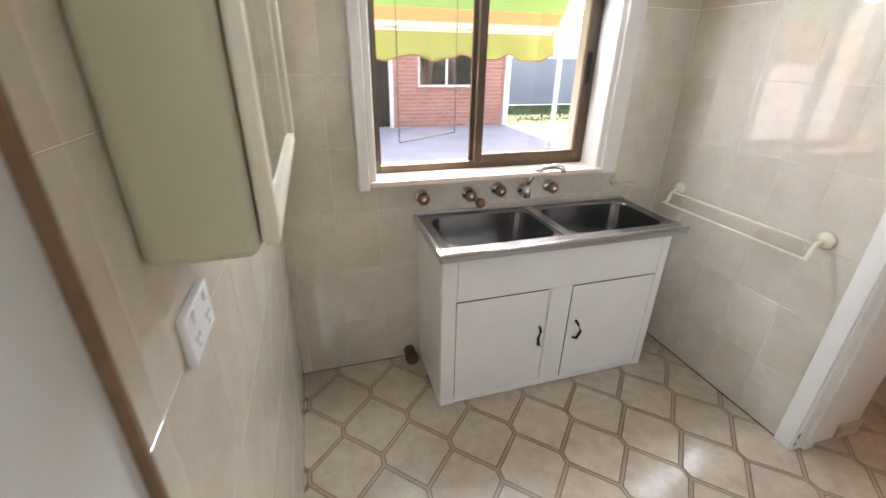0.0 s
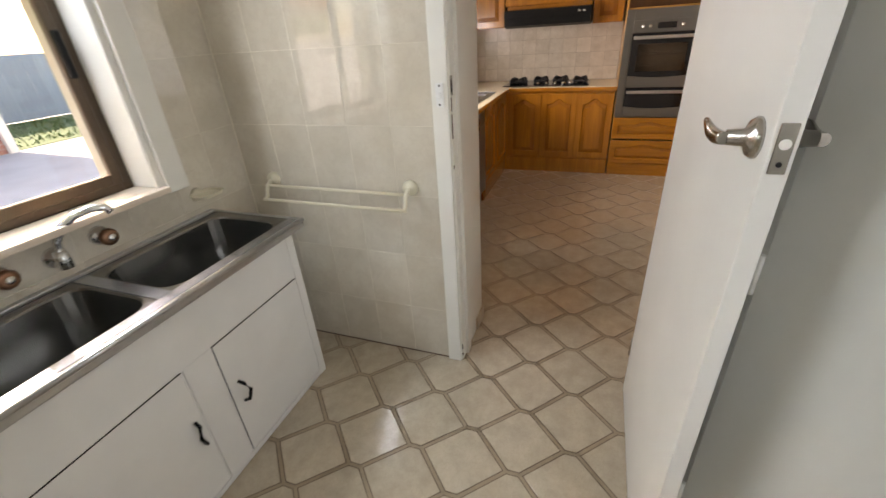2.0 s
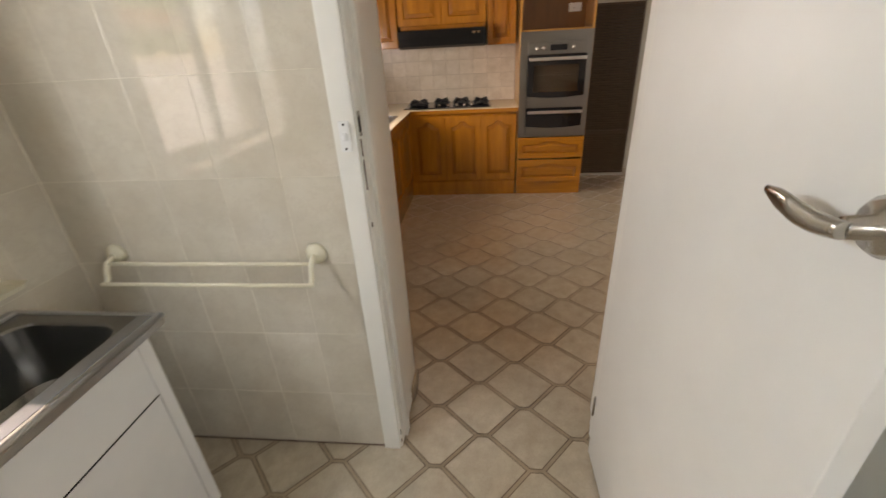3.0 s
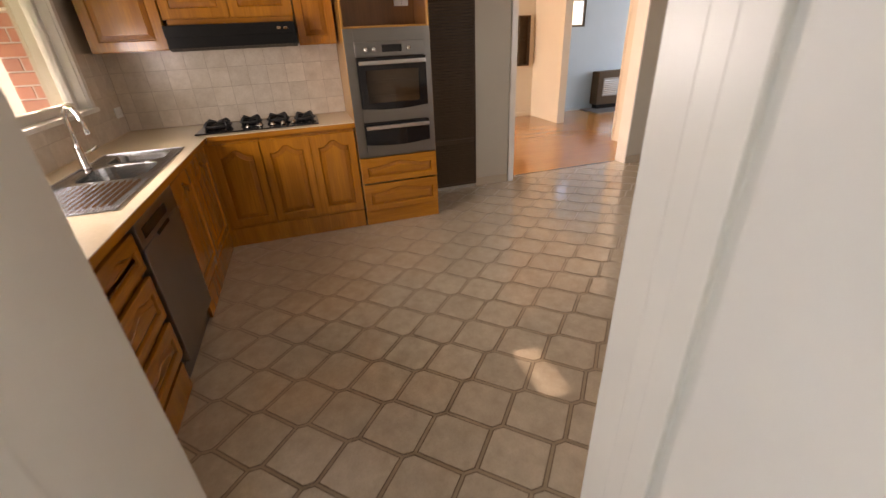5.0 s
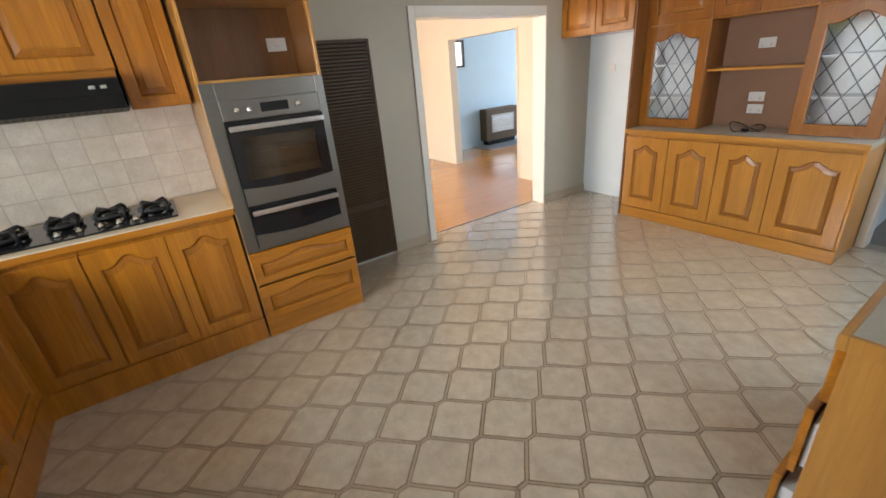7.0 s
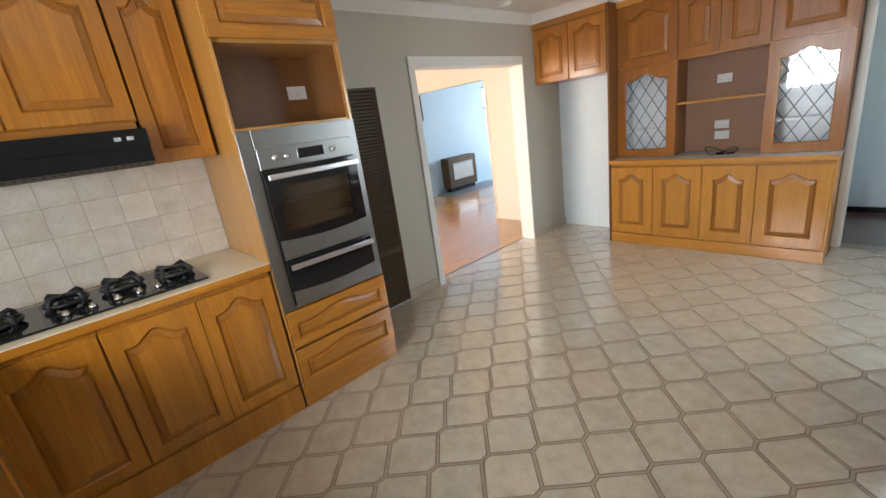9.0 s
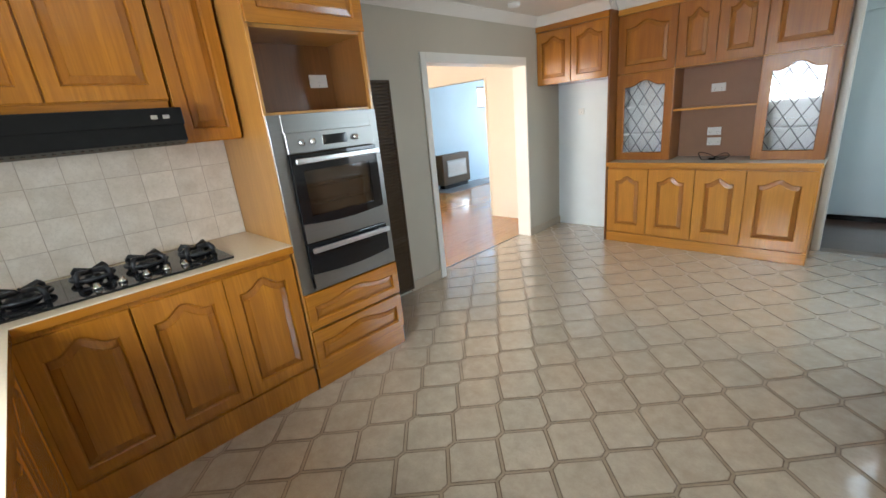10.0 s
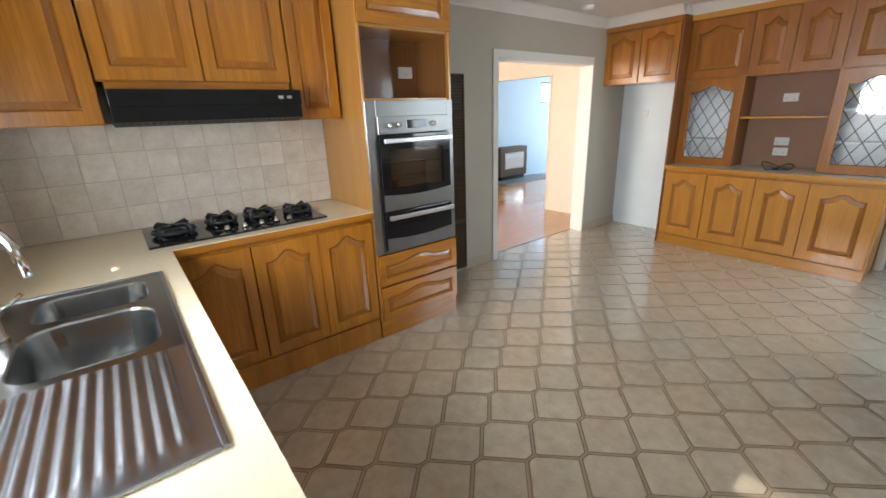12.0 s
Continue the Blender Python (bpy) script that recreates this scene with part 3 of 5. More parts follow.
awning(0.15, 1.62, 2.17, 2.25, 2.56, 1.66, 5)
# kitchen awning is unseen, added to keep the sun off bench and floor
awning(3.4, 5.4, 2.17, 2.35, 2.62, 1.69, 7)

# ---- laundry: trough and its cabinet ----
TX0, TX1, TY0, TY1, TZ = 0.595, 1.782, 1.452, 1.938, 0.836
cab = thing("laundry_cabinet", pose(0, 0, 0), "white enamelled laundry trough cabinet with two black-handled doors", "cabinet")
for nm, b in (("front_panel", (0.62, 1.522, 0.0, 1.768, 1.534, 0.802)), ("side_panel", (0.62, 1.5345, 0.0, 0.64, 1.93, 0.802)), ("side_panel", (1.748, 1.5345, 0.0, 1.768, 1.93, 0.802)), ("bottom_panel", (0.64, 1.5345, 0.03, 1.748, 1.93, 0.05))):
    part(nm, box(bmn(), *b, 0.003, 2), CABWHITE, cab)
part("kick_rail", box(bmn(), 0.685, 1.516, 0.006, 1.735, 1.524, 0.03, 0.002), CABWHITE, cab)
for x0, x1 in ((0.69, 1.135), (1.262, 1.72)):
    gap = 0.001 if x0 < 1 else 0.0018
    part("shadow_gap", box(bmn(), x0 - gap * 0.5, 1.5175, 0.034, x1 + gap, 1.5225, 0.5695 + gap), DARKHOLE, cab)
    d = part("door", box(bmn(), x0, 1.5155, 0.035, x1, 1.5215, 0.569, 0.0008), CABWHITE, cab)
    hx = x1 - 0.035 if x0 < 1 else x0 + 0.045
    s = -1 if x0 < 1 else 1
    part("handle", tube(bmn(), [(hx - 0.006 * s, 1.512, 0.375), (hx - 0.002 * s, 1.49, 0.365), (hx + 0.012 * s, 1.484, 0.325), (hx - 0.002 * s, 1.49, 0.285), (hx - 0.006 * s, 1.512, 0.275)], 0.0065, 8), BLACK, d, "black bow handle")
for x in (0.622, 1.724):
    part("front_stile", box(bmn(), x, 1.5165, 0.0, x + (0.064 if x < 1 else 0.043), 1.524, 0.8, 0.002), CABWHITE, cab)
part("top_rail", box(bmn(), 0.69, 1.5165, 0.574, 1.722, 1.524, 0.8, 0.002), CABWHITE, cab)
part("centre_stile", box(bmn(), 1.143, 1.516, 0.03, 1.252, 1.524, 0.576, 0.002), CABWHITE, cab)

tr = thing("laundry_trough", pose(0, 0, 0), "stainless steel double-bowl laundry trough on a white cabinet", "sink")


def rounded(x0, y0, x1, y1, r, z, n=5):
    pts = []
    for cx, cy, a0 in ((x1 - r, y1 - r, 0), (x0 + r, y1 - r, 90), (x0 + r, y0 + r, 180), (x1 - r, y0 + r, 270)):
        for k in range(n + 1):
            a = radians(a0 + 90 * k / n)
            pts.append((cx + r * math.cos(a), cy + r * math.sin(a), z))
    return pts


def bowl_in_plate(bm, plate, bowl, r, z, depth, rim=0.006, taper=0.02):
    """One rectangular piece of a sink top with a rounded bowl let into it."""
    x0, y0, x1, y1 = bowl
    n = 5
    lp = rounded(x0, y0, x1, y1, r, z, n)
    px0, py0, px1, py1 = plate
    out = []
    for k, (x, y, _) in enumerate(lp):
        q, i = divmod(k, n + 1)
        cx, cy = ((px1, py1), (px0, py1), (px0, py0), (px1, py0))[q]
        if i == n // 2 or i == n // 2 + 1:
            out.append((cx, cy, z))
        elif (i < n // 2) == (q % 2 == 0):
            out.append((cx, y, z))
        else:
            out.append((x, cy, z))
    loops = [out, lp, rounded(x0 + 0.004, y0 + 0.004, x1 - 0.004, y1 - 0.004, r, z - rim, n),
             rounded(x0 + taper, y0 + taper, x1 - taper, y1 - taper, r, z - depth * 0.85, n),
             rounded(x0 + taper + 0.03, y0 + taper + 0.03, x1 - taper - 0.03, y1 - taper - 0.03, r * 0.8, z - depth, n)]
    loft(bm, loops, smooth=False)


mid = (TX0 + TX1) / 2
for pl, bo in (((TX0 + 0.015, TY0 + 0.015, mid, TY1), (TX0 + 0.055, TY0 + 0.066, mid - 0.028, TY1 - 0.07)), ((mid, TY0 + 0.015, TX1 - 0.015, TY1), (mid + 0.028, TY0 + 0.066, TX1 - 0.055, TY1 - 0.07))):
    bm = bmn()
    bowl_in_plate(bm, pl, bo, 0.075, TZ, 0.22)
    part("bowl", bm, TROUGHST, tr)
bm = bmn()
for b in ((TX0, TY0, TZ - 0.035, TX1, TY0 + 0.016, TZ + 0.004), (TX0, TY0 + 0.016, TZ - 0.035, TX0 + 0.016, TY1, TZ + 0.004), (TX1 - 0.016, TY0 + 0.016, TZ - 0.035, TX1, TY1, TZ + 0.004), (TX0 + 0.016, TY1 - 0.03, TZ - 0.002, TX1 - 0.016, TY1, TZ + 0.012)):
    box(bm, *b, 0.005, 2)
part("rolled_rim", bm, RIMST, tr)
part("front_bead", tube(bmn(), [(TX0 + 0.002, TY0 + 0.003, TZ - 0.004), (TX1 - 0.002, TY0 + 0.003, TZ - 0.004)], 0.0085, 12), RIMST, tr)
# decks overlay the bowl plate in paler steel where sun falls
part("front_deck", box(bmn(), TX0 + 0.017, TY0 + 0.0165, TZ + 0.0005, TX1 - 0.017, TY0 + 0.06, TZ + 0.003, 0.001), SINKST, tr)
part("centre_deck", box(bmn(), mid - 0.022, TY0 + 0.061, TZ + 0.0005, mid + 0.022, TY1 - 0.032, TZ + 0.003, 0.001), SINKST, tr)
for x in (TX0 + 0.3, mid + 0.3):
    part("waste", lathe(bmn(), pose(x, 1.7, TZ - 0.199), [(0.0, 0.0), (0.03, 0.0), (0.035, 0.002), (0.036, 0.0)], 20), CHROME, tr)


def wall_tap(x, z, second=False):
    t = thing("wall_tap", pose(x, NORTH - 0.012, z), "chrome wall tap with dark copper handle above the trough", "tap", "taps over the trough")
    m = pose(0, 0, 0, 90, 0, 0)
    part("flange", lathe(bmn(), m, [(0.0, 0.0), (0.034, 0.0), (0.031, 0.01), (0.02, 0.016), (0.014, 0.02), (0.013, 0.036)], 24), CHROME, t)
    part("handle", lathe(bmn(), m, [(0.012, 0.034), (0.024, 0.038), (0.03, 0.046), (0.03, 0.058), (0.024, 0.066), (0.016, 0.068), (0.0, 0.068)], 10), COPPER, t, "ribbed dark copper handle")
    part("button", lathe(bmn(), m, [(0.0, 0.067), (0.013, 0.067), (0.011, 0.072), (0.0, 0.073)], 16), CHROME, t)
    if second:
        part("body", tube(bmn(), [(0.0, -0.03, 0), (0.03, -0.045, -0.02), (0.042, -0.07, -0.032)], 0.014, 10), CHROME, t)
        part("knob", lathe(bmn(), pose(0.042, -0.066, -0.032) @ m, [(0.0, 0.0), (0.024, 0.002), (0.026, 0.016), (0.018, 0.024), (0.0, 0.025)], 10), COPPER, t)
    return t


for x, z, s in ((0.636, 0.928, False), (0.868, 0.926, True), (1.024, 0.938, False), (1.312, 0.934, False)):
    wall_tap(x, z, s)
sp = thing("swivel_spout", pose(1.168, NORTH - 0.012, 0.924), "chrome swivel spout on the laundry wall", "tap")
part("flange", lathe(bmn(), pose(0, 0, 0, 90, 0, 0), [(0.0, 0.0), (0.034, 0.0), (0.03, 0.012), (0.018, 0.018), (0.017, 0.04), (0.0, 0.042)], 24), CHROME, sp)
part("body", lathe(bmn(), pose(0, -0.045, -0.03), [(0.0, 0.0), (0.02, 0.0), (0.021, 0.03), (0.017, 0.06), (0.0, 0.062)], 20), CHROME, sp)
part("spout", tube(bmn(), [(0.0, -0.045, 0.02), (0.006, -0.05, 0.06), (0.024, -0.07, 0.1), (0.056, -0.1, 0.13), (0.092, -0.128, 0.142), (0.12, -0.146, 0.136), (0.13, -0.152, 0.118)], 0.0125, 14), CHROME, sp)

sd_ = thing("soap_holder", pose(1.72, NORTH - 0.012, 0.93), "cream ceramic soap holder fixed to the tiles", "soap holder")
part("rose", lathe(bmn(), pose(0, 0, 0, 90, 0, 0), [(0.0, 0.0), (0.03, 0.0), (0.026, 0.012), (0.012, 0.02), (0.0, 0.03)], 20), CREAMPL, sd_)
bm = bmn()
loft(bm, [rounded(-0.05, -0.1, 0.06, -0.012, 0.03, 0.0), rounded(-0.058, -0.106, 0.068, -0.008, 0.032, 0.014), rounded(-0.052, -0.1, 0.062, -0.014, 0.028, 0.014), rounded(-0.045, -0.093, 0.055, -0.02, 0.026, 0.006)], cap_first=True)
part("dish", bm, CREAMPL, sd_)

# ---- laundry: towel rail, switch, pipe ----
rail = thing("towel_rail", pose(PART0 - 0.012, 0, 0.91), "cream double towel rail on the tiled wall", "towel rail")
for y in (1.06, 1.768):
    b = part("bracket", lathe(bmn(), pose(0, y, 0, 0, -90, 0), [(0.0, 0.0), (0.036, 0.0), (0.033, 0.012), (0.02, 0.018), (0.013, 0.022), (0.0, 0.024)], 24), CREAMPL, rail)
    part("arm", tube(bmn(), [(-0.018, y, 0.0), (-0.05, y, -0.012), (-0.062, y, -0.03), (-0.07, y, -0.06), (-0.085, y, -0.072)], 0.0085, 10), CREAMPL, b)
for dx, dz, ya, yb in ((-0.05, -0.014, 1.06, 1.768), (-0.088, -0.07, 1.05, 1.778)):
    part("bar", tube(bmn(), [(dx, ya, dz), (dx, yb, dz)], 0.0065, 10), CREAMPL, rail)
sw = thing("light_switch", pose(2.005, 0.899, 1.28), "narrow white architrave light switch", "light switch")
part("plate", box(bmn(), -0.007, -0.015, -0.042, 0.0, 0.015, 0.042, 0.002, 2), WHITEPL, sw)
part("rocker", box(bmn(), -0.012, -0.007, -0.011, -0.006, 0.007, 0.011, 0.002), WHITEPL, sw)
for z in (-0.033, 0.033):
    part("screw", cyl(bmn(), (-0.0085, 0, z), (-0.006, 0, z), 0.0035, n=10), BLACK, sw)
pipe = thing("waste_pipe", pose(0.56, 1.9, 0.04), "rusty capped waste pipe stub beside the cabinet", "pipe")
part("stub", cyl(bmn(), (0, 0.04, 0), (0, -0.05, 0), 0.03, n=16), RUST, pipe)
part("cap", cyl(bmn(), (0, -0.045, 0), (0, -0.065, 0), 0.038, 0.034, n=8), RUST, pipe)

# ---- laundry: mirror cabinet and power point ----
mc = thing("mirror_cabinet", pose(0, 0, 0), "khaki steel wall cabinet with a framed mirror door", "cabinet")
part("body", box(bmn(), -0.001, 0.555, 1.312, 0.116, 1.228, 1.98, 0.02, 4), KHAKI, mc)
bm = bmn()
for b in ((0.118, 0.565, 1.325, 0.138, 0.585, 1.975), (0.118, 1.202, 1.325, 0.138, 1.226, 1.975), (0.118, 0.585, 1.325, 0.138, 1.202, 1.35), (0.118, 0.585, 1.945, 0.138, 1.202, 1.975)):
    box(bm, *b, 0.006, 2)
fr = part("door_frame", bm, CREAMPL, mc, "cream painted mirror frame")
part("mirror", box(bmn(), 0.122, 0.583, 1.348, 0.128, 1.204, 1.947), MIRROR, mc, "silvered mirror glass")
part("keyhole", cyl(bmn(), (0.138, 1.214, 1.34), (0.1395, 1.214, 1.34), 0.006, n=10), BLACK, mc)


def gpo(m, label="white double power point", w=0.116, h=0.074, sockets=2):
    g = thing("power_point", m, label, "power point")
    part("plate", box(bmn(), -w / 2, -0.012, -h / 2, w / 2, 0.0, h / 2, 0.004, 2), WHITEPL, g)
    for k in range(sockets):
        x = (k - (sockets - 1) / 2) * w * 0.5
        part("rocker", box(bmn(), x - 0.006, -0.016, h * 0.2, x + 0.006, -0.011, h * 0.4, 0.0015), WHITEPL, g)
        bm = bmn()
        for dx, dz in ((-0.007, 0.0), (0.007, 0.0), (0.0, -0.013)):
            box(bm, x + dx - 0.001, -0.0125, dz - 0.012, x + dx + 0.001, -0.0115, dz - 0.004)
        part("pin_slots", bm, DARKHOLE, g)
    return g


gpo(pose(-0.001, 0.65, 1.19, 0, 0, 90), "white double power point on the tiled wall")

LEAD = metal("lead_came", (0.22, 0.22, 0.22), 0.45)
HUTCHBACK = paint("hutch_back_brown", (0.31, 0.16, 0.085), 0.5, 0.06, 5.0, 0.05)


# ---- laundry: the open door ----
DX1, DX0, DY0, DY1 = 2.03, 1.232, 0.074, 0.109
door = thing("door_1", pose(0, 0, 0), "white painted flush door standing open, with nickel levers", "door", "", "structure")
part("leaf", box(bmn(), DX0, DY0, 0.012, DX1, DY1, 2.03, 0.003, 2), DOORWHITE, door)
for s, y in ((1, DY1), (-1, DY0)):
    lv = part("lever_handle", lathe(bmn(), pose(1.292, y, 1.31, -90 * s, 0, 0), [(0.0, 0.0), (0.033, 0.0), (0.033, 0.004), (0.027, 0.012), (0.014, 0.018), (0.012, 0.042), (0.0, 0.043)], 28), NICKEL, door, "satin nickel lever handle")
    bm = bmn()
    loops = []
    for k in range(15):
        f = k / 14
        x = 1.284 + 0.118 * f
        yy = y + s * (0.047 + 0.014 * f - 0.02 * max(0.0, f - 0.6))
        z = 1.31 - 0.004 * math.sin(math.pi * min(1, f * 1.6)) + 0.014 * max(0.0, f - 0.45) ** 1.6
        hw = 0.0105 + 0.003 * math.sin(math.pi * f) if f < 0.8 else 0.0122 - 0.035 * (f - 0.8)
        th = 0.0095 - 0.0062 * f
        loops.append([(x, yy + th * math.cos(a), z + hw * math.sin(a)) for a in (2 * math.pi * j / 14 for j in range(14))])
    loft(bm, loops, cap_first=True, smooth=True)
    part("lever", bm, NICKEL, lv)
ed = part("latch_plate", box(bmn(), DX0 - 0.002, DY0 + 0.006, 1.27, DX0 + 0.002, DY1 - 0.006, 1.345, 0.001), NICKEL, door)
part("latch_hole", cyl(bmn(), (DX0 - 0.003, 0.0915, 1.315), (DX0, 0.0915, 1.315), 0.008, n=14), WHITE, ed)
part("screw_hole", cyl(bmn(), (DX0 - 0.003, 0.0915, 1.285), (DX0, 0.0915, 1.285), 0.004, n=10), DARKHOLE, ed)
for z in (0.25, 1.8):
    part("hinge", cyl(bmn(), (DX1 + 0.004, DY1, z - 0.045), (DX1 + 0.004, DY1, z + 0.045), 0.006, n=10), NICKEL, door)

# ---- kitchen cabinets ----
TOPZ, KICK = 0.9, 0.15
EASTFACE, NORTHFACE = 5.185, 1.298
east = lambda y: pose(EASTFACE, y, 0, 0, 0, -90)      # local x runs to -y, fronts face -x
north = lambda x: pose(x, NORTHFACE, 0)               # local x runs to +x, fronts face -y


def base_unit(m, w, kinds, depth=0.59, label="", mz=None, toe=0.008, body=None):
    """A floor cabinet: kinds lists ('door', width) from its left, or ('drawers', heights)."""
    u = thing("base_cabinet", m, label, "cabinet", "base cabinets")
    mz = mz or WOOD_Z
    bm = bmn()
    for b in ((0.001, 0.0205, KICK, w - 0.001, 0.04, TOPZ - 0.042), (0.001, 0.0405, KICK, 0.018, depth, TOPZ - 0.042), (w - 0.018, 0.0405, KICK, w - 0.001, depth, TOPZ - 0.042), (0.018, 0.0405, KICK, w - 0.018, depth, KICK + 0.016)):
        box(bm, *b)
    part("body", bm, body or mz, u)
    part("kickboard", box(bmn(), 0.0, toe, 0.0, w, toe + 0.016, KICK), mz, u)
    x = 0.0
    for kind, size in kinds:
        if kind == "door":
            front(u, x + 0.0012, 0.17, size - 0.0024, 0.66, rise=0.052, mz=mz)
            x += size
        else:
            z = 0.83
            for h in size:
                front(u, 0.004, z - h + 0.03, w - 0.008, h - 0.034, y=-0.012, rise=0.028, stile=0.04, name="drawer_front", mz=WOOD_X, field_slope=0.02)
                z -= h
    return u


cu = base_unit(east(1.283), 0.36, [("door", 0.355)], label="oak corner base cabinet with an arched raised-panel door")
part("corner_post", box(bmn(), -0.03, 0.002, 0.0, 0.002, 0.05, 0.858), WOOD_Z, cu)
base_unit(east(0.923), 0.72, [("door", 0.365), ("door", 0.355)], label="two-door oak base cabinet with arched panels under the cooktop")
du = base_unit(north(3.15), 0.42, [("drawers", (0.2, 0.24, 0.22))], label="oak drawer unit with three shaped drawer fronts beside the dishwasher")
part("end_panel", box(bmn(), -0.018, 0.004, 0.0, -0.001, 0.6, 0.858, 0.001), WOOD_Z, du, "plain oak end panel")
base_unit(north(4.163), 1.022, [("door", 0.51), ("door", 0.51)], label="oak sink base cabinet with arched panel doors")
# worktop: one L-shaped cream laminate top with oak edging
wt = thing("worktop", pose(0, 0, 0), "L-shaped cream laminate worktop with oak front edge", "worktop")
SX0, SX1, SY0, SY1 = 3.65, 4.85, 1.335, 1.79
bm = bmn()
for b in ((3.126, 1.284, 0.862, SX0 + 0.02, NORTH - 0.001, TOPZ), (SX1 - 0.02, 1.284, 0.862, 5.184, NORTH - 0.001, TOPZ), (SX0 + 0.02, 1.284, 0.862, SX1 - 0.02, SY0 + 0.02, TOPZ), (SX0 + 0.02, SY1 - 0.02, 0.862, SX1 - 0.02, NORTH - 0.001, TOPZ), (5.184, 0.192, 0.862, EAST - 0.001, NORTH - 0.001, TOPZ)):
    part("laminate_top", box(bmn(), *b), LAMINATE, wt)
part("edge_strip", box(bmn(), 3.122, 1.268, 0.858, 5.172, 1.284, TOPZ - 0.0045, 0.002), WOOD_X, wt, "oak edging strip")
part("edge_strip", box(bmn(), 5.168, 0.192, 0.858, 5.184, 1.2675, TOPZ - 0.0045, 0.002), WOOD_Y, wt, "oak edging strip")
for b in ((3.1215, 1.267, TOPZ - 0.004, 5.184, 1.284, TOPZ), (5.167, 0.192, TOPZ - 0.004, 5.184, 1.267, TOPZ)):
    part("laminate_lip", box(bmn(), *b), LAMINATE, wt)
part("upstand", box(bmn(), 3.13, NORTH - 0.014, TOPZ, EAST - 0.014, NORTH - 0.001, TOPZ + 0.006), LAMINATE, wt)

# kitchen sink: two bowls and a ribbed drainer
ks = thing("kitchen_sink", pose(0, 0, 0), "stainless steel sink with two bowls and a ribbed drainer", "sink")
SZ = TOPZ + 0.005
for pl, bo, r, dep in (((4.53, SY0 + 0.012, SX1 - 0.012, SY1 - 0.012), (4.56, SY0 + 0.06, 4.785, SY1 - 0.09), 0.05, 0.12), ((4.13, SY0 + 0.012, 4.53, SY1 - 0.012), (4.165, SY0 + 0.055, 4.515, SY1 - 0.075), 0.085, 0.17)):
    bm = bmn()
    bowl_in_plate(bm, pl, bo, r, SZ, dep)
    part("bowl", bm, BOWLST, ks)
bm = bmn()
ys = [SY0 + 0.012, SY0 + 0.03]
zs = [SZ, SZ - 0.004]
for k in range(12 * 8 + 1):
    ys.append(SY0 + 0.05 + k * 0.03 / 8), zs.append(SZ - 0.002 - 0.004 * math.cos(k * math.pi / 4))
ys += [SY1 - 0.03, SY1 - 0.012]
zs += [SZ - 0.004, SZ]
rows = [[bm.verts.new((x, y, z if a else SZ)) for y, z in zip(ys, zs)] for x, a in ((4.13, 0), (4.1, 1), (3.74, 1), (3.71, 0), (SX0 + 0.012, 0))]
for a, b in zip(rows, rows[1:]):
    for k in range(len(ys) - 1):
        bm.faces.new((a[k], a[k + 1], b[k + 1], b[k])).smooth = True
part("drainer", bm, SINKST, ks)
bm = bmn()
for b in ((SX0, SY0, TOPZ - 0.002, SX1, SY0 + 0.013, SZ + 0.004), (SX0, SY1 - 0.013, TOPZ - 0.002, SX1, SY1, SZ + 0.004), (SX0, SY0 + 0.013, TOPZ - 0.002, SX0 + 0.013, SY1 - 0.013, SZ + 0.004), (SX1 - 0.013, SY0 + 0.013, TOPZ - 0.002, SX1, SY1 - 0.013, SZ + 0.004)):
    box(bm, *b, 0.004, 2)
part("rim", bm, SINKST, ks)
for x, z in ((4.34, SZ - 0.168), (4.668, SZ - 0.118)):
    part("waste", lathe(bmn(), pose(x, 1.56, z), [(0.0, -0.004), (0.03, -0.004), (0.032, 0.003), (0.042, 0.004), (0.044, 0.0)], 24), CHROME, ks)
mt = thing("mixer_tap", pose(4.5, 1.755, SZ, 0, 0, -45), "chrome gooseneck mixer tap behind the sink", "tap")
part("base", lathe(bmn(), pose(0, 0, 0), [(0.0, 0.0), (0.026, 0.0), (0.025, 0.01), (0.02, 0.014), (0.02, 0.12), (0.016, 0.13), (0.0, 0.131)], 24), CHROME, mt)
part("spout", tube(bmn(), [(0, 0, 0.12), (0.0, -0.01, 0.22)] + [(0.0, -0.09 + 0.08 * math.cos(a), 0.25 + 0.08 * math.sin(a)) for a in (k * math.pi / 12 for k in range(1, 11))] + [(0.0, -0.18, 0.2)], 0.012, 12), CHROME, mt)
part("lever", tube(bmn(), [(0.02, 0, 0.08), (0.05, -0.01, 0.09), (0.085, -0.015, 0.11)], 0.006, 8), CHROME, mt)

# dishwasher
dw = thing("dishwasher", pose(3.578, NORTHFACE, 0), "stainless steel dishwasher with dark control strip under the worktop", "dishwasher")
part("body", box(bmn(), 0.004, 0.02, 0.1, 0.572, 0.58, 0.85), BROWNMET, dw)
part("door", box(bmn(), 0.006, -0.022, 0.135, 0.57, 0.018, 0.735, 0.004, 2), STEELDW, dw)
part("control_panel", box(bmn(), 0.006, -0.02, 0.738, 0.57, 0.018, 0.85, 0.004, 2), STEEL, dw)
part("display", box(bmn(), 0.06, -0.0225, 0.765, 0.4, -0.019, 0.815, 0.002), BLACKGL, dw)
part("door_grip", box(bmn(), 0.2, -0.026, 0.722, 0.38, -0.018, 0.74, 0.003, 2), BLACK, dw)
part("kick_plate", box(bmn(), 0.006, 0.03, 0.0, 0.57, 0.045, 0.13), STEELDW, dw)

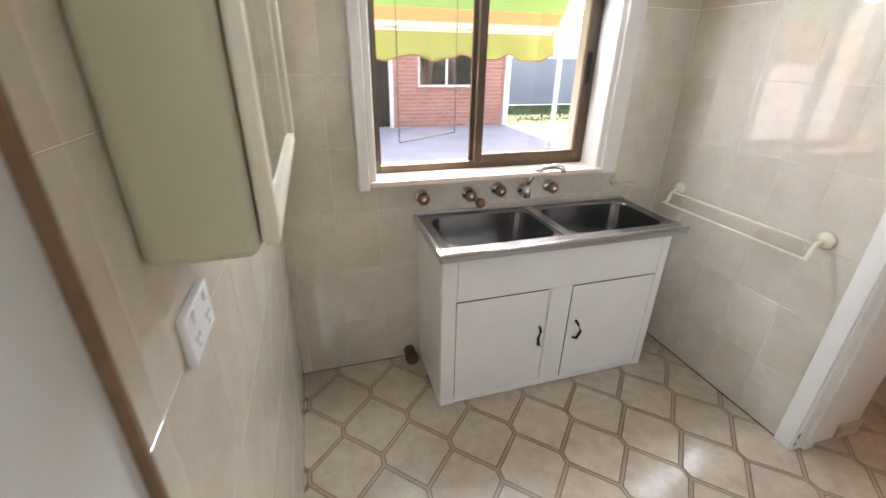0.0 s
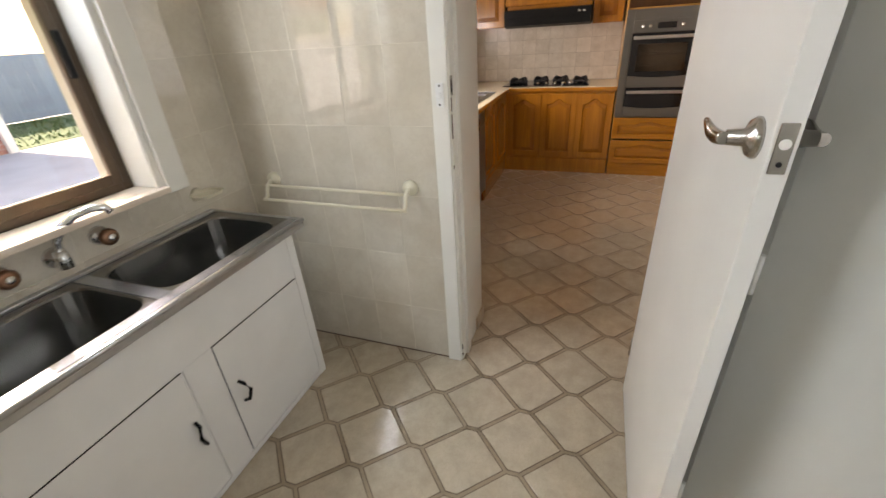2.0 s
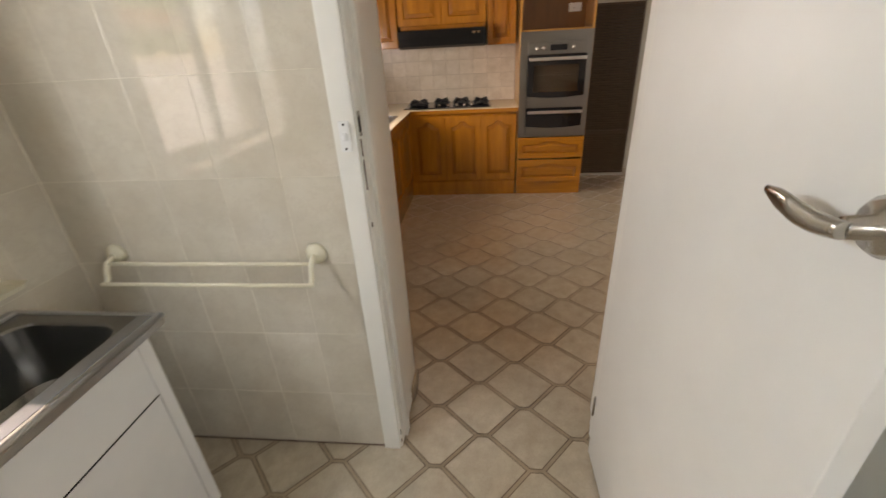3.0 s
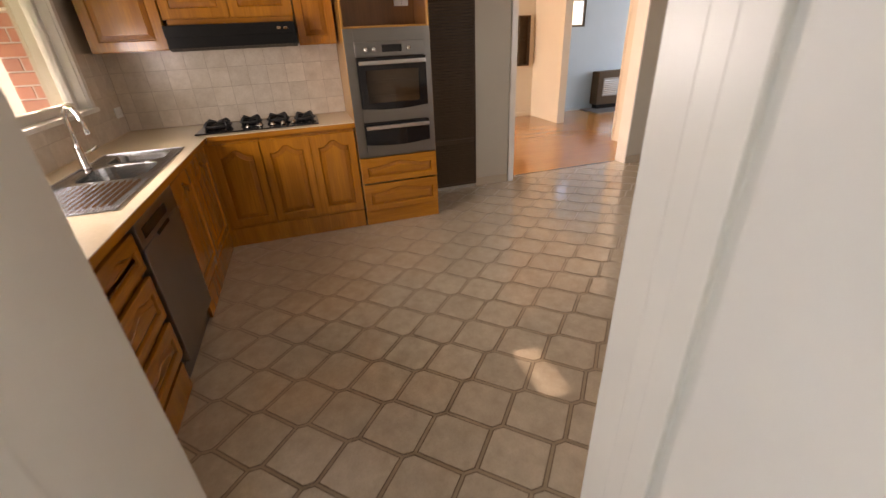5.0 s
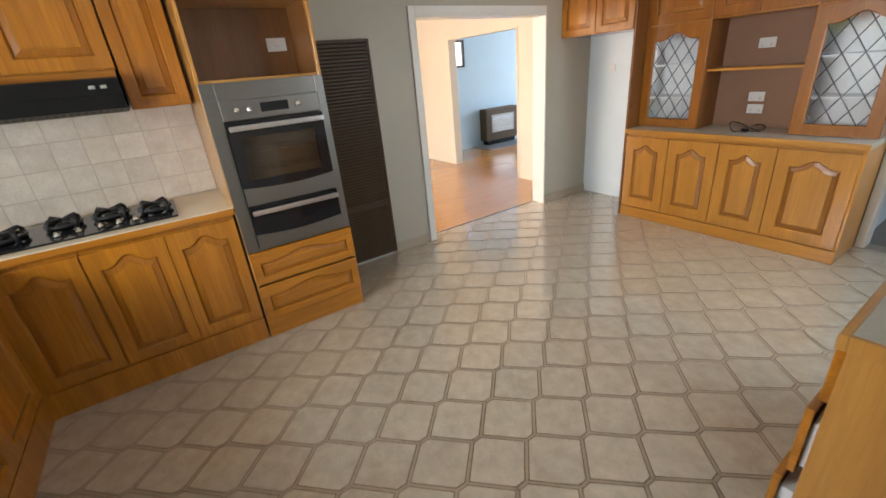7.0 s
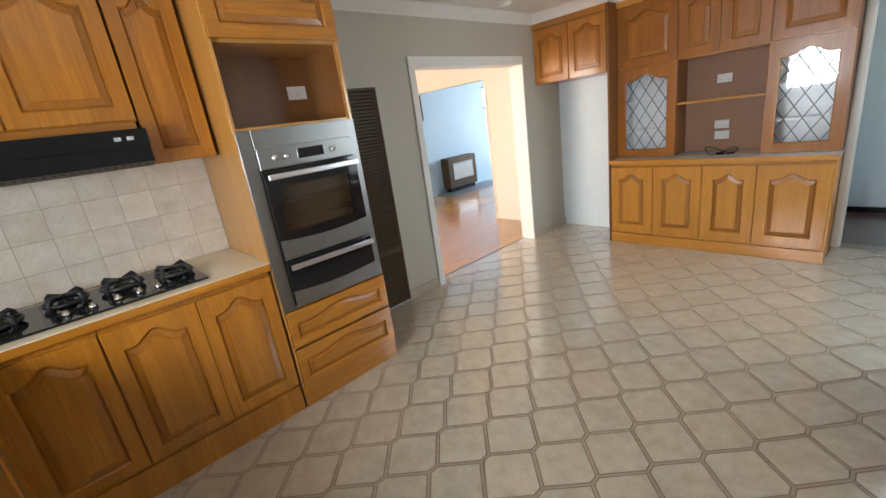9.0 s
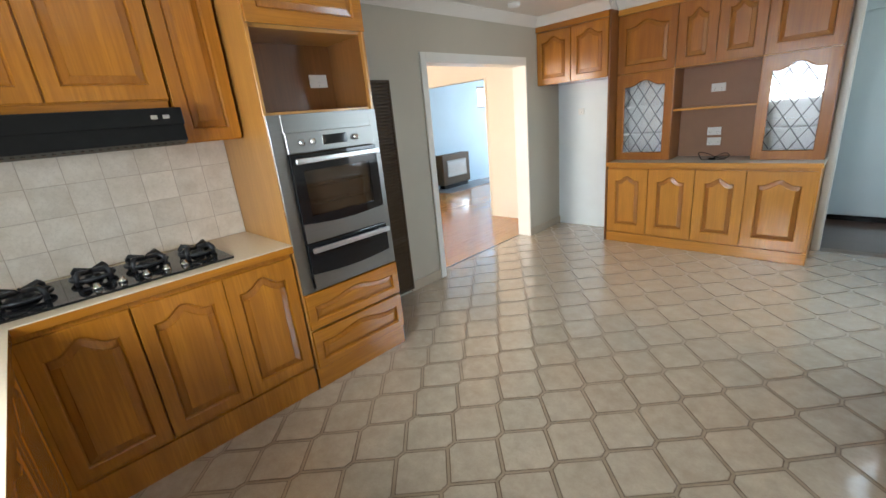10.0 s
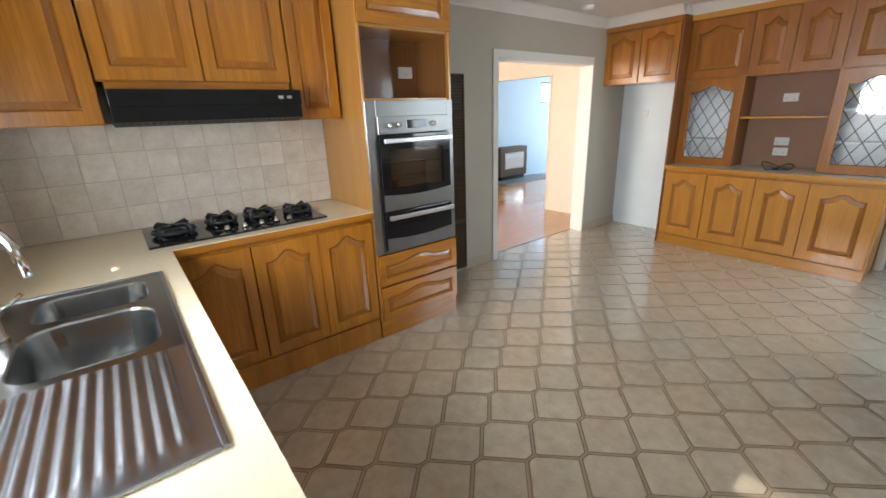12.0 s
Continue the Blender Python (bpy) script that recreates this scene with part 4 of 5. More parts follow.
# oven tower
tw = thing("oven_tower", east(0.192), "tall oak cabinet holding the ovens, with niche and drawers", "cabinet")
W = 0.664
bm = bmn()
for b in ((0.0, 0.0, 0.13, 0.018, 0.613, 2.27), (W - 0.018, 0.0, 0.13, W, 0.613, 2.27), (0.018, 0.02, 1.548, W - 0.018, 0.6, 1.566), (0.018, 0.02, 1.945, W - 0.018, 0.6, 1.963), (0.018, 0.02, 2.25, W - 0.018, 0.6, 2.268), (0.018, 0.022, 0.13, W - 0.018, 0.6, 0.148)):
    part("side_panel" if b[5] - b[2] > 1 else "rail", box(bmn(), *b, 0.0015), WOOD_PALE, tw)
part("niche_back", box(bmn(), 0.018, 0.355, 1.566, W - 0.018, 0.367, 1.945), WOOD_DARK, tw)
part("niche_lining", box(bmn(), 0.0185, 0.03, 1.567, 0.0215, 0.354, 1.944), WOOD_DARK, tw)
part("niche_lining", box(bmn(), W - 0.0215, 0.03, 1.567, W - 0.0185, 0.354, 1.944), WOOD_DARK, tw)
front(tw, 0.005, 1.958, W - 0.01, 0.305, rise=0.045, stile=0.06, mz=WOOD_X, y=-0.018)
front(tw, 0.008, 0.385, W - 0.012, 0.212, rise=0.035, stile=0.045, y=-0.02, name="drawer_front", mz=WOOD_X, field_slope=0.02)
front(tw, 0.008, 0.135, W - 0.012, 0.235, rise=0.035, stile=0.045, y=-0.02, name="drawer_front", mz=WOOD_X, field_slope=0.02)
part("kickboard", box(bmn(), 0.0, 0.004, 0.0, W, 0.02, 0.129), WOOD_X, tw)
part("base_side", box(bmn(), W - 0.018, 0.0205, 0.0, W - 0.002, 0.6, 0.129), WOOD_X, tw)
gpo(pose(EASTFACE + 0.355, -0.345, 1.745, 0, 0, -90), "white power point in the niche over the oven", 0.116, 0.074, 1)

ov = thing("double_oven", east(0.192), "stainless steel double wall oven with black glass doors", "oven")
for b in ((0.004, -0.012, 0.604, 0.075, 0.02, 1.552), (W - 0.055, -0.012, 0.604, W - 0.004, 0.02, 1.552), (0.075, -0.012, 1.46, W - 0.055, 0.02, 1.552), (0.075, -0.012, 0.604, W - 0.055, 0.02, 0.622)):
    part("surround", box(bmn(), *b, 0.002), STEEL, ov)
part("cavity", box(bmn(), 0.075, 0.0205, 0.62, W - 0.055, 0.5, 1.46), BROWNMET, ov)
part("control_panel", box(bmn(), 0.074, -0.028, 1.358, W - 0.052, 0.018, 1.462, 0.003), STEEL, ov)
part("display", box(bmn(), 0.276, -0.0305, 1.388, 0.428, -0.027, 1.438, 0.002), BLACKGL, ov)
for x in (0.152, 0.215, 0.48):
    part("knob", lathe(bmn(), pose(x, -0.028, 1.41, 90, 0, 0), [(0.0, 0.0), (0.017, 0.0), (0.0155, 0.018), (0.0, 0.02)], 18), CHROME, ov)


def oven_door(z0, z1, lip, window):
    bm = bmn()
    if window:
        a0, a1, c0, c1 = 0.135, W - 0.115, z0 + lip + 0.035, z1 - 0.085
        for b in ((0.076, z0, a0, z1), (a1, z0, W - 0.054, z1), (a0, z0, a1, c0), (a0, c1, a1, z1)):
            box(bm, b[0], -0.036, b[1], b[2], -0.004, b[3])
        bmesh.ops.remove_doubles(bm, verts=bm.verts, dist=1e-5)
    else:
        box(bm, 0.076, -0.036, z0, W - 0.054, -0.004, z1, 0.004, 2)
    d = part("oven_door", bm, BLACKGL, ov, "black glass oven door")
    bm = bmn()
    n = 10
    pts = []
    for k in range(n + 1):
        f = k / n
        pts.append((0.076 + (W - 0.13) * f, z0 + lip - 0.018 * math.sin(math.pi * f)))
    lo = [(p[0], z0) for p in pts]
    loops = [[(x, y, z) for x, z in pts] + [(x, y, z) for x, z in lo[::-1]] for y in (-0.0355, -0.0405)]
    loft(bm, loops)
    part("lower_trim", bm, STEEL, d)
    if window:
        part("window", box(bmn(), a0, -0.033, c0, a1, -0.029, c1), OVENGL, d, "tinted oven window").visible_shadow = False
        bm = bmn()
        for k in range(2):
            z = c0 + 0.05 + 0.1 * k
            tube(bm, [(a0 + 0.01, 0.004, z), (a1 - 0.01, 0.004, z)], 0.003, 6)
            tube(bm, [(a0 + 0.01, 0.012, z + 0.018), (a1 - 0.01, 0.012, z + 0.018)], 0.002, 6)
        part("oven_rack", bm, NICKEL, ov)
    bm = bmn()
    box(bm, 0.084, -0.08, z1 - 0.046, W - 0.062, -0.062, z1 - 0.018, 0.006, 3)
    for x in (0.12, W - 0.1):
        box(bm, x - 0.01, -0.066, z1 - 0.038, x + 0.01, -0.034, z1 - 0.024, 0.002)
    part("handle", bm, HANDLEST, d)


oven_door(0.888, 1.352, 0.105, True)
oven_door(0.625, 0.88, 0.085, False)

# cooktop
ct = thing("gas_cooktop", pose(0, 0, TOPZ + 0.001), "black glass gas cooktop with four cast-iron burners", "cooktop")
part("glass_plate", box(bmn(), 5.245, 0.46, 0.0, 5.70, 1.352, 0.01, 0.003, 2), BLACKGL, ct)


def burner(y, x, r):
    b = part("burner", lathe(bmn(), pose(x, y, 0.01), [(0.0, 0.0), (r, 0.0), (r, 0.012), (r * 0.8, 0.014), (r * 0.78, 0.022), (r * 0.6, 0.026), (0.0, 0.027)], 24), IRON, ct)
    bm = bmn()
    R = r + 0.048
    for k in range(4):
        a = radians(45 + 90 * k)
        c, s = math.cos(a), math.sin(a)
        tube(bm, [(x + R * c, y + R * s, 0.01), (x + R * c * 0.98, y + R * s * 0.98, 0.05), (x + R * c * 0.85, y + R * s * 0.85, 0.062), (x + r * 0.35 * c, y + r * 0.35 * s, 0.052)], 0.0115, 8)
    ring = [(x + R * 0.93 * math.cos(a), y + R * 0.93 * math.sin(a), 0.03) for a in (2 * math.pi * k / 24 for k in range(25))]
    tube(bm, ring, 0.0095, 8)
    for k in range(4):
        a = radians(90 * k)
        c, s = math.cos(a), math.sin(a)
        tube(bm, [(x + R * 0.93 * c, y + R * 0.93 * s, 0.036), (x + R * 0.6 * c, y + R * 0.6 * s, 0.05)], 0.006, 6)
    part("trivet", bm, IRON, b)


for y, x, r in ((1.22, 5.47, 0.055), (0.98, 5.53, 0.036), (0.77, 5.53, 0.042), (0.56, 5.47, 0.036)):
    burner(y, x, r)
for y, x in ((0.99, 5.335), (0.90, 5.335), (0.81, 5.335), (0.73, 5.335), (0.655, 5.335)):
    part("knob", lathe(bmn(), pose(x, y, 0.01), [(0.0, 0.0), (0.018, 0.0), (0.016, 0.012), (0.011, 0.016), (0.01, 0.026), (0.0, 0.027)], 16), NICKEL, ct)

# range hood
rh = thing("range_hood", pose(0, 0, 0), "black slide-out range hood under the wall cabinets", "range hood")
bm = bmn()
loft(bm, [[(5.30, y, 1.615), (5.79, y, 1.66), (5.79, y, 1.48), (5.36, y, 1.458), (5.295, y, 1.478)] for y in (0.508, 1.352)], cap_first=True)
part("body", bm, BLACK, rh)
part("visor", box(bmn(), 5.284, 0.506, 1.545, 5.302, 1.354, 1.618, 0.004, 2), BLACK, rh)
bm = bmn()
for y in (0.56, 0.605):
    box(bm, 5.281, y, 1.572, 5.286, y + 0.026, 1.588, 0.001)
part("switches", bm, CHROME, rh)
bm = bmn()
for k in range(28):
    box(bm, 5.33, 0.53 + k * 0.029, 1.462, 5.345, 0.542 + k * 0.029, 1.468)
part("vent_slots", bm, BROWNMET, rh)

# wall cabinets on the cooktop wall
OFX = 5.44
over = lambda y: pose(OFX, y, 0, 0, 0, -90)


def wall_unit(m, w, z0, z1, doors, depth=0.358, label="", rise=0.06, mz=None, group="wall cabinets", stile=0.06, fronts=True):
    u = thing("wall_cabinet", m, label, "cabinet", group)
    mz = mz or WOOD_Z
    part("body", box(bmn(), 0.001, 0.0205, z0, w - 0.001, depth, z1), mz, u)
    x = 0.0
    for d in doors:
        front(u, x + 0.003, z0 + 0.004, d - 0.006, z1 - z0 - 0.012, rise=rise, mz=mz, stile=stile)
        x += d
    return u


wall_unit(over(1.86), 0.48, 1.47, 2.25, [0.48], label="oak corner wall cabinet with arched panel door")
wall_unit(over(1.375), 0.875, 1.66, 2.25, [0.44, 0.435], label="oak wall cabinet with two panel doors over the hood")
wall_unit(over(0.495), 0.285, 1.46, 2.25, [0.285], label="narrow oak wall cabinet beside the oven tower", stile=0.055)
solid("cabinet_filler", WOOD_Y, "oak rail under the wall cabinet above the hood", "cabinet panel", (OFX + 0.01, 0.51, 1.62, OFX + 0.03, 1.35, 1.658))
solid("trim_pelmet", WOOD_Y, "oak pelmet between the wall cabinets and the ceiling", "trim", (OFX - 0.008, 0.2, 2.252, OFX + 0.012, 1.86, 2.3), (EASTFACE - 0.022, -0.47, 2.272, EASTFACE, 0.19, 2.3), kind="structure")

# wall furnace
wf = thing("wall_furnace", pose(5.735, -0.48, 0, 0, 0, -90), "tall brown louvred wall heater beside the oven tower", "wall heater")
FW = 0.59
part("casing", box(bmn(), 0.0, 0.012, 0.05, FW, 0.062, 1.775), BROWNMET, wf)
bm = bmn()
for b in ((0.0, 0.0, 0.05, 0.016, 0.014, 1.775), (FW - 0.016, 0.0, 0.05, FW, 0.014, 1.775), (0.016, 0.0, 1.757, FW - 0.016, 0.014, 1.775), (0.016, 0.0, 0.51, FW - 0.016, 0.014, 0.535), (0.016, 0.0, 0.05, FW - 0.016, 0.014, 0.07)):
    box(bm, *b, 0.002)
part("frame", bm, BROWNMET, wf)
slat = None
for k in range(68):
    z = 0.08 + k * 0.0248
    if 0.49 < z < 0.54:
        continue
    if slat is None:
        bm = bmn()
        loft(bm, [[(x, -0.004, 0.0), (x, 0.012, 0.0125), (x, 0.014, 0.0125), (x, -0.002, -0.0015)] for x in (0.018, FW - 0.018)], cap_first=True)
        slat = finish(bm, "slat", BROWNMET)
    o = new("slat", slat)
    o.parent, o.location = wf, (0, 0, z)

# ---- dresser on the south wall ----
HX1, HX0, HY, HU = 4.968, 3.28, -3.262, -3.43
south = lambda x, y: pose(x, y, 0, 0, 0, 180)       # local x runs to -x, fronts face +y


def X(x):
    return HX1 - x


hb = thing("sideboard", south(HX1, HY), "oak sideboard with four arched panel doors", "cabinet")
HW = HX1 - HX0
part("body", box(bmn(), 0.0, 0.0205, 0.1, HW, 0.475, 0.812), HUTCH_Z, hb)
part("plinth", box(bmn(), 0.0, 0.004, 0.0, HW, 0.47, 0.098, 0.002), HUTCH_X, hb)
cuts = [0.0, X(4.56), X(4.147), X(3.752), HW - 0.012]
for a, b in zip(cuts, cuts[1:]):
    front(hb, a + 0.003, 0.115, b - a - 0.006, 0.672, rise=0.05, stile=0.08, mz=HUTCH_Z, mould=HUTCH_MOULD)
ht_ = thing("sideboard_worktop", south(HX1, HY), "oak-edged laminate dresser worktop", "worktop")
part("edge_strip", box(bmn(), -0.004, -0.028, 0.815, HW + 0.012, -0.008, 0.855, 0.004, 2), HUTCH_X, ht_)
part("laminate", box(bmn(), 0.0, -0.008, 0.815, HW + 0.01, 0.486, 0.852), GREYLAM, ht_)
hu = thing("display_cabinet", south(HX1, HU), "oak dresser top with leadlight doors, open shelf and cupboards", "cabinet")
UZ0, UZ1, UT = 0.856, 1.70, 2.245
UD = 0.318
bm = bmn()
gl = [(0.0, X(4.43)), (X(3.775), HW)]
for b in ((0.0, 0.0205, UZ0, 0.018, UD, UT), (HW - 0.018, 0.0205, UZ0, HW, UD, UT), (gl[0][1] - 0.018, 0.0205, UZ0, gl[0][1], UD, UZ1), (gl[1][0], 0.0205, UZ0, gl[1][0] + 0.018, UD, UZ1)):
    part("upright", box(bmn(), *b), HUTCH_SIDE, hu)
part("cupboard_body", box(bmn(), 0.018, 0.0205, UZ1, HW - 0.018, UD, UT), HUTCH_X, hu)
bm = bmn()
for a, b in gl:
    box(bm, a + 0.018, UD - 0.012, UZ0, b - 0.018, UD, UZ1)
    box(bm, a + 0.0181, 0.03, UZ0, a + 0.0211, UD - 0.012, UZ1)
    box(bm, b - 0.0211, 0.03, UZ0, b - 0.0181, UD - 0.012, UZ1)
    for z in (1.1, 1.37):
        box(bm, a + 0.0215, 0.05, z, b - 0.0215, UD - 0.012, z + 0.016)
part("white_lining", bm, WHITEPL, hu)
part("back_panel", box(bmn(), gl[0][1], UD - 0.02, UZ0, gl[1][0], UD - 0.004, UZ1), HUTCHBACK, hu)
part("shelf", box(bmn(), gl[0][1] + 0.0005, 0.04, 1.315, gl[1][0] - 0.0005, UD - 0.02, 1.335, 0.002), HUTCH_X, hu)
part("pelmet", box(bmn(), -0.001, -0.012, UT - 0.002, HW, 0.02, 2.3), HUTCH_X, hu)
for a, b in zip([0.0, X(4.43), X(4.11), X(3.768)], [X(4.43), X(4.11), X(3.768), HW]):
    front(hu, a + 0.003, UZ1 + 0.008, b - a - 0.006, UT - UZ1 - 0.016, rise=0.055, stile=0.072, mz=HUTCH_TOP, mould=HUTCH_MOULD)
for a, b in gl:
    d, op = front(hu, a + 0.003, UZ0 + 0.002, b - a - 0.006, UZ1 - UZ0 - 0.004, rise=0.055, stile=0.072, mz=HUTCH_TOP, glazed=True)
    ins = inset(op, 0.005)
    bm = bmn()
    loft(bm, [[(x, 0.010, z) for x, z in ins], [(x, 0.013, z) for x, z in ins]], cap_first=True)
    part("pane", bm, PANE, d, "clear leadlight glass").visible_shadow = False
    gx0, gx1, gz0 = ins[0][0], ins[1][0], ins[0][1]
    tops = ins[3:-1]

    def roof(x):
        for (xa, za), (xb, zb) in zip(tops, tops[1:]):
            if xb <= x <= xa:
                return zb + (za - zb) * (x - xb) / max(1e-6, xa - xb)
        return tops[0][1]
    step, slope = 0.118, 1.55
    for s in (1, -1):
        for k in range(-16, 17):
            run = []
            for q in range(61):
                x = gx0 + (gx1 - gx0) * q / 60
                z = gz0 + s * slope * (x - (gx0 + gx1) / 2) + k * step * slope
                if gz0 <= z <= roof(x):
                    run.append((x, z))
            if len(run) > 2:
                (xa, za), (xb, zb) = run[0], run[-1]
                part("lead_strip", tube(bmn(), [(xa, 0.0115, za), (xb, 0.0115, zb)], 0.0042, 6), LEAD, d)

gpo(pose(4.125, HU - UD + 0.021, 1.495, 0, 0, 180), "white power point above the dresser shelf")
gpo(pose(4.125, HU - UD + 0.021, 1.095, 0, 0, 180), "white power point below the dresser shelf")
gpo(pose(4.12, HU - UD + 0.021, 0.998, 0, 0, 180), "white socket plate with a black cable")
cb = thing("loose_cable", pose(4.06, HY - 0.2, 0.853), "loop of thin black cable on the dresser", "cable")
part("loop", tube(bmn(), [(0.12 * math.cos(a) * (1 - 0.1 * math.sin(3 * a)), 0.07 * math.sin(a), 0.008 + 0.03 * (1 + math.cos(a * 2 + 1))) for a in (2 * math.pi * k / 40 for k in range(44))], 0.004, 6), BLACK, cb)
part("tail", tube(bmn(), [(0.05, -0.05, 0.012), (0.0, -0.02, 0.006), (-0.05, 0.0, 0.006), (-0.1, -0.02, 0.006)], 0.004, 6), BLACK, cb)
part("plug", box(bmn(), -0.02, -0.015, 0.0, 0.03, 0.015, 0.022, 0.004, 2), BLACK, cb)

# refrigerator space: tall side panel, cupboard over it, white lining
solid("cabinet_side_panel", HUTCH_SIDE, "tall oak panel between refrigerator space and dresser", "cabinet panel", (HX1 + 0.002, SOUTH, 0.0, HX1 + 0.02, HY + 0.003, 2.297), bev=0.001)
fc = wall_unit(pose(EAST - 0.002, HY, 0, 0, 0, 180), EAST - HX1 - 0.024, 1.70, 2.24, [0.405, 0.4], depth=0.48, label="oak cupboard with two panel doors over the refrigerator space", rise=0.05)
part("pelmet", box(bmn(), 0.0, -0.012, 2.24, EAST - HX1 - 0.024, 0.012, 2.3), WOOD_X, fc)
solid("refrigerator_space_lining", FRIDGEWHITE, "white lined back of the refrigerator space", "wall panel", (HX1 + 0.021, SOUTH + 0.001, 0.0, EAST - 0.002, SOUTH + 0.012, 1.70), kind="structure")
gpo(pose(5.5, SOUTH + 0.012, 1.38, 0, 0, 180), "small white power point in the refrigerator space", 0.07, 0.07, 1)

# ---- low bench with drawers along the partition ----
PY0, PX = -1.95, 2.752
pb = thing("drawer_bench", pose(PX, PY0, 0, 0, 0, 90), "oak bench of drawers, some pulled slightly open", "cabinet")
PW = -0.748 - PY0
part("body", box(bmn(), 0.0, 0.04, 0.1, PW - 0.018, 0.48, 0.845), WOOD_PALE, pb)
part("end_panel", box(bmn(), PW - 0.018, 0.0, 0.0, PW, 0.49, 0.848, 0.0015), WOOD_PALE, pb, "plain pale oak end panel")
part("kickboard", box(bmn(), 0.0, 0.09, 0.0, PW - 0.018, 0.106, 0.1), WOOD_X, pb)
for col, (a, b) in enumerate(((0.0, 0.4), (0.4, 0.8), (0.8, PW - 0.02))):
    for k, (z0, z1) in enumerate(((0.655, 0.825), (0.385, 0.615), (0.12, 0.35))):
        pull = (0.04, 0.056, 0.076)[k] if col == 2 else 0.012 + 0.02 * ((col + k) % 2)
        dr, _ = front(pb, a + 0.004, z0, b - a - 0.006, z1 - z0, rise=0.028, stile=0.04, y=0.018 - pull, name="drawer_front", mz=WOOD_X, field_slope=0.02)
        part("drawer_box", box(bmn(), a + 0.02, 0.04 - pull, z0 + 0.02, b - 0.02, 0.039, z1 - 0.05), WHITEPL, dr)
pt = thing("bench_top", pose(PX, PY0, 0, 0, 0, 90), "grey laminate bench top with pale oak edge", "worktop")
part("laminate", box(bmn(), 0.0, 0.002, 0.85, PW + 0.02, 0.49, 0.888), GREYLAM, pt)
part("edge_strip", box(bmn(), 0.0, -0.018, 0.848, PW + 0.036, 0.0015, 0.89, 0.002), WOOD_PALE, pt)
part("edge_strip", box(bmn(), PW + 0.0205, 0.0015, 0.848, PW + 0.036, 0.49, 0.89, 0.002), WOOD_PALE, pt)

# ---- kitchen window ----
w2 = thing("window_2", pose(0, 0, 0), "white framed kitchen window over the sink", "window", "", "structure")
bm = bmn()
for b in ((3.55, 2.0, 1.14, 3.6, 2.06, 2.1), (5.25, 2.0, 1.14, 5.3, 2.06, 2.1), (4.4, 2.0, 1.19, 4.45, 2.06, 2.05), (3.6, 2.0, 1.14, 5.25, 2.06, 1.19), (3.6, 2.0, 2.05, 5.25, 2.06, 2.1)):
    box(bm, *b, 0.004)
part("window_frame", bm, WHITE, w2)
for a, b in ((3.598, 4.402), (4.448, 5.252)):
    part("pane", box(bmn(), a, 2.028, 1.188, b, 2.032, 2.052), PANE, w2).visible_shadow = False
bm = bmn()
for b in ((3.5, NORTH - 0.016, 1.13, 3.55, NORTH + 0.02, 2.15), (5.3, NORTH - 0.016, 1.11, 5.35, NORTH + 0.02, 2.15), (3.55, NORTH - 0.016, 2.1, 5.3, NORTH + 0.02, 2.15), (5.29, NORTH, 1.14, 5.3, 2.0, 2.1), (3.55, NORTH, 1.14, 3.56, 2.0, 2.1)):
    box(bm, *b, 0.002)
part("reveal", bm, WHITE, w2)
part("window_sill", box(bmn(), 3.5, NORTH - 0.035, 1.115, 5.35, 2.0, 1.143, 0.006, 2), WHITE, w2)
gpo(pose(5.68, NORTH - 0.012, 1.06, 0, 0, 0), "white power point on the splashback", 0.116, 0.074, 1)

# unseen glazed slot added in north wall beside the bench for a sun patch
solid("sun_patch_window", PANE, "narrow unseen glass slot added for the sun patch", "window", (3.02, 2.03, 1.3, 3.36, 2.034, 1.5), kind="structure").visible_shadow = False
# slats, likewise unseen, thin the sun through the slot
lou = thing("sun_patch_louvre", pose(3.02, 2.09, 1.3), "unseen white louvre added to dim the sun patch", "louvre", "", "structure")
for k in range(10):
    part("slat", box(bmn(), 0.0, 0.0, 0.002 + k * 0.02, 0.34, 0.004, 0.0155 + k * 0.02), WHITE, lou)

# ---- ceiling fitting ----
sm = thing("smoke_alarm", pose(5.5, -2.42, CEIL), "round white smoke alarm on the ceiling", "smoke alarm")
part("base", lathe(bmn(), pose(0, 0, 0, 180, 0, 0), [(0.0, 0.0), (0.055, 0.0), (0.055, 0.014), (0.05, 0.03), (0.0, 0.034)], 28), WHITEPL, sm)

lh = thing("lamp_holder", pose(4.32, -3.15, CEIL), "bare white batten lamp holder on the ceiling", "lamp holder")
part("rose", lathe(bmn(), pose(0, 0, 0, 180, 0, 0), [(0.0, 0.0), (0.045, 0.0), (0.042, 0.012), (0.02, 0.02), (0.0, 0.021)], 24), WHITEPL, lh)
part("socket", lathe(bmn(), pose(0, 0, -0.018, 180, 0, 0), [(0.0, 0.0), (0.016, 0.0), (0.018, 0.02), (0.018, 0.05), (0.012, 0.055), (0.0, 0.055)], 20), WHITEPL, lh)

# ---- dining room and lounge ----
gh = thing("gas_heater", pose(9.37, -5.04, 0, 0, 0, -90), "dark brown gas log heater with a silver grille on a hearth", "heater")
part("casing", box(bmn(), 0.0, -0.22, 0.1, 0.84, 0.0, 0.72, 0.02, 3), BROWNMET, gh)
part("firebox", box(bmn(), 0.12, -0.232, 0.26, 0.72, -0.218, 0.6, 0.004), STEEL, gh, "silver heater front")
bm = bmn()
for k in range(8):
    box(bm, 0.14, -0.24, 0.29 + k * 0.036, 0.7, -0.23, 0.302 + k * 0.036, 0.002)
part("grille", bm, CHROME, gh)
part("legs", box(bmn(), 0.05, -0.18, 0.02, 0.79, -0.03, 0.1), BLACK, gh)
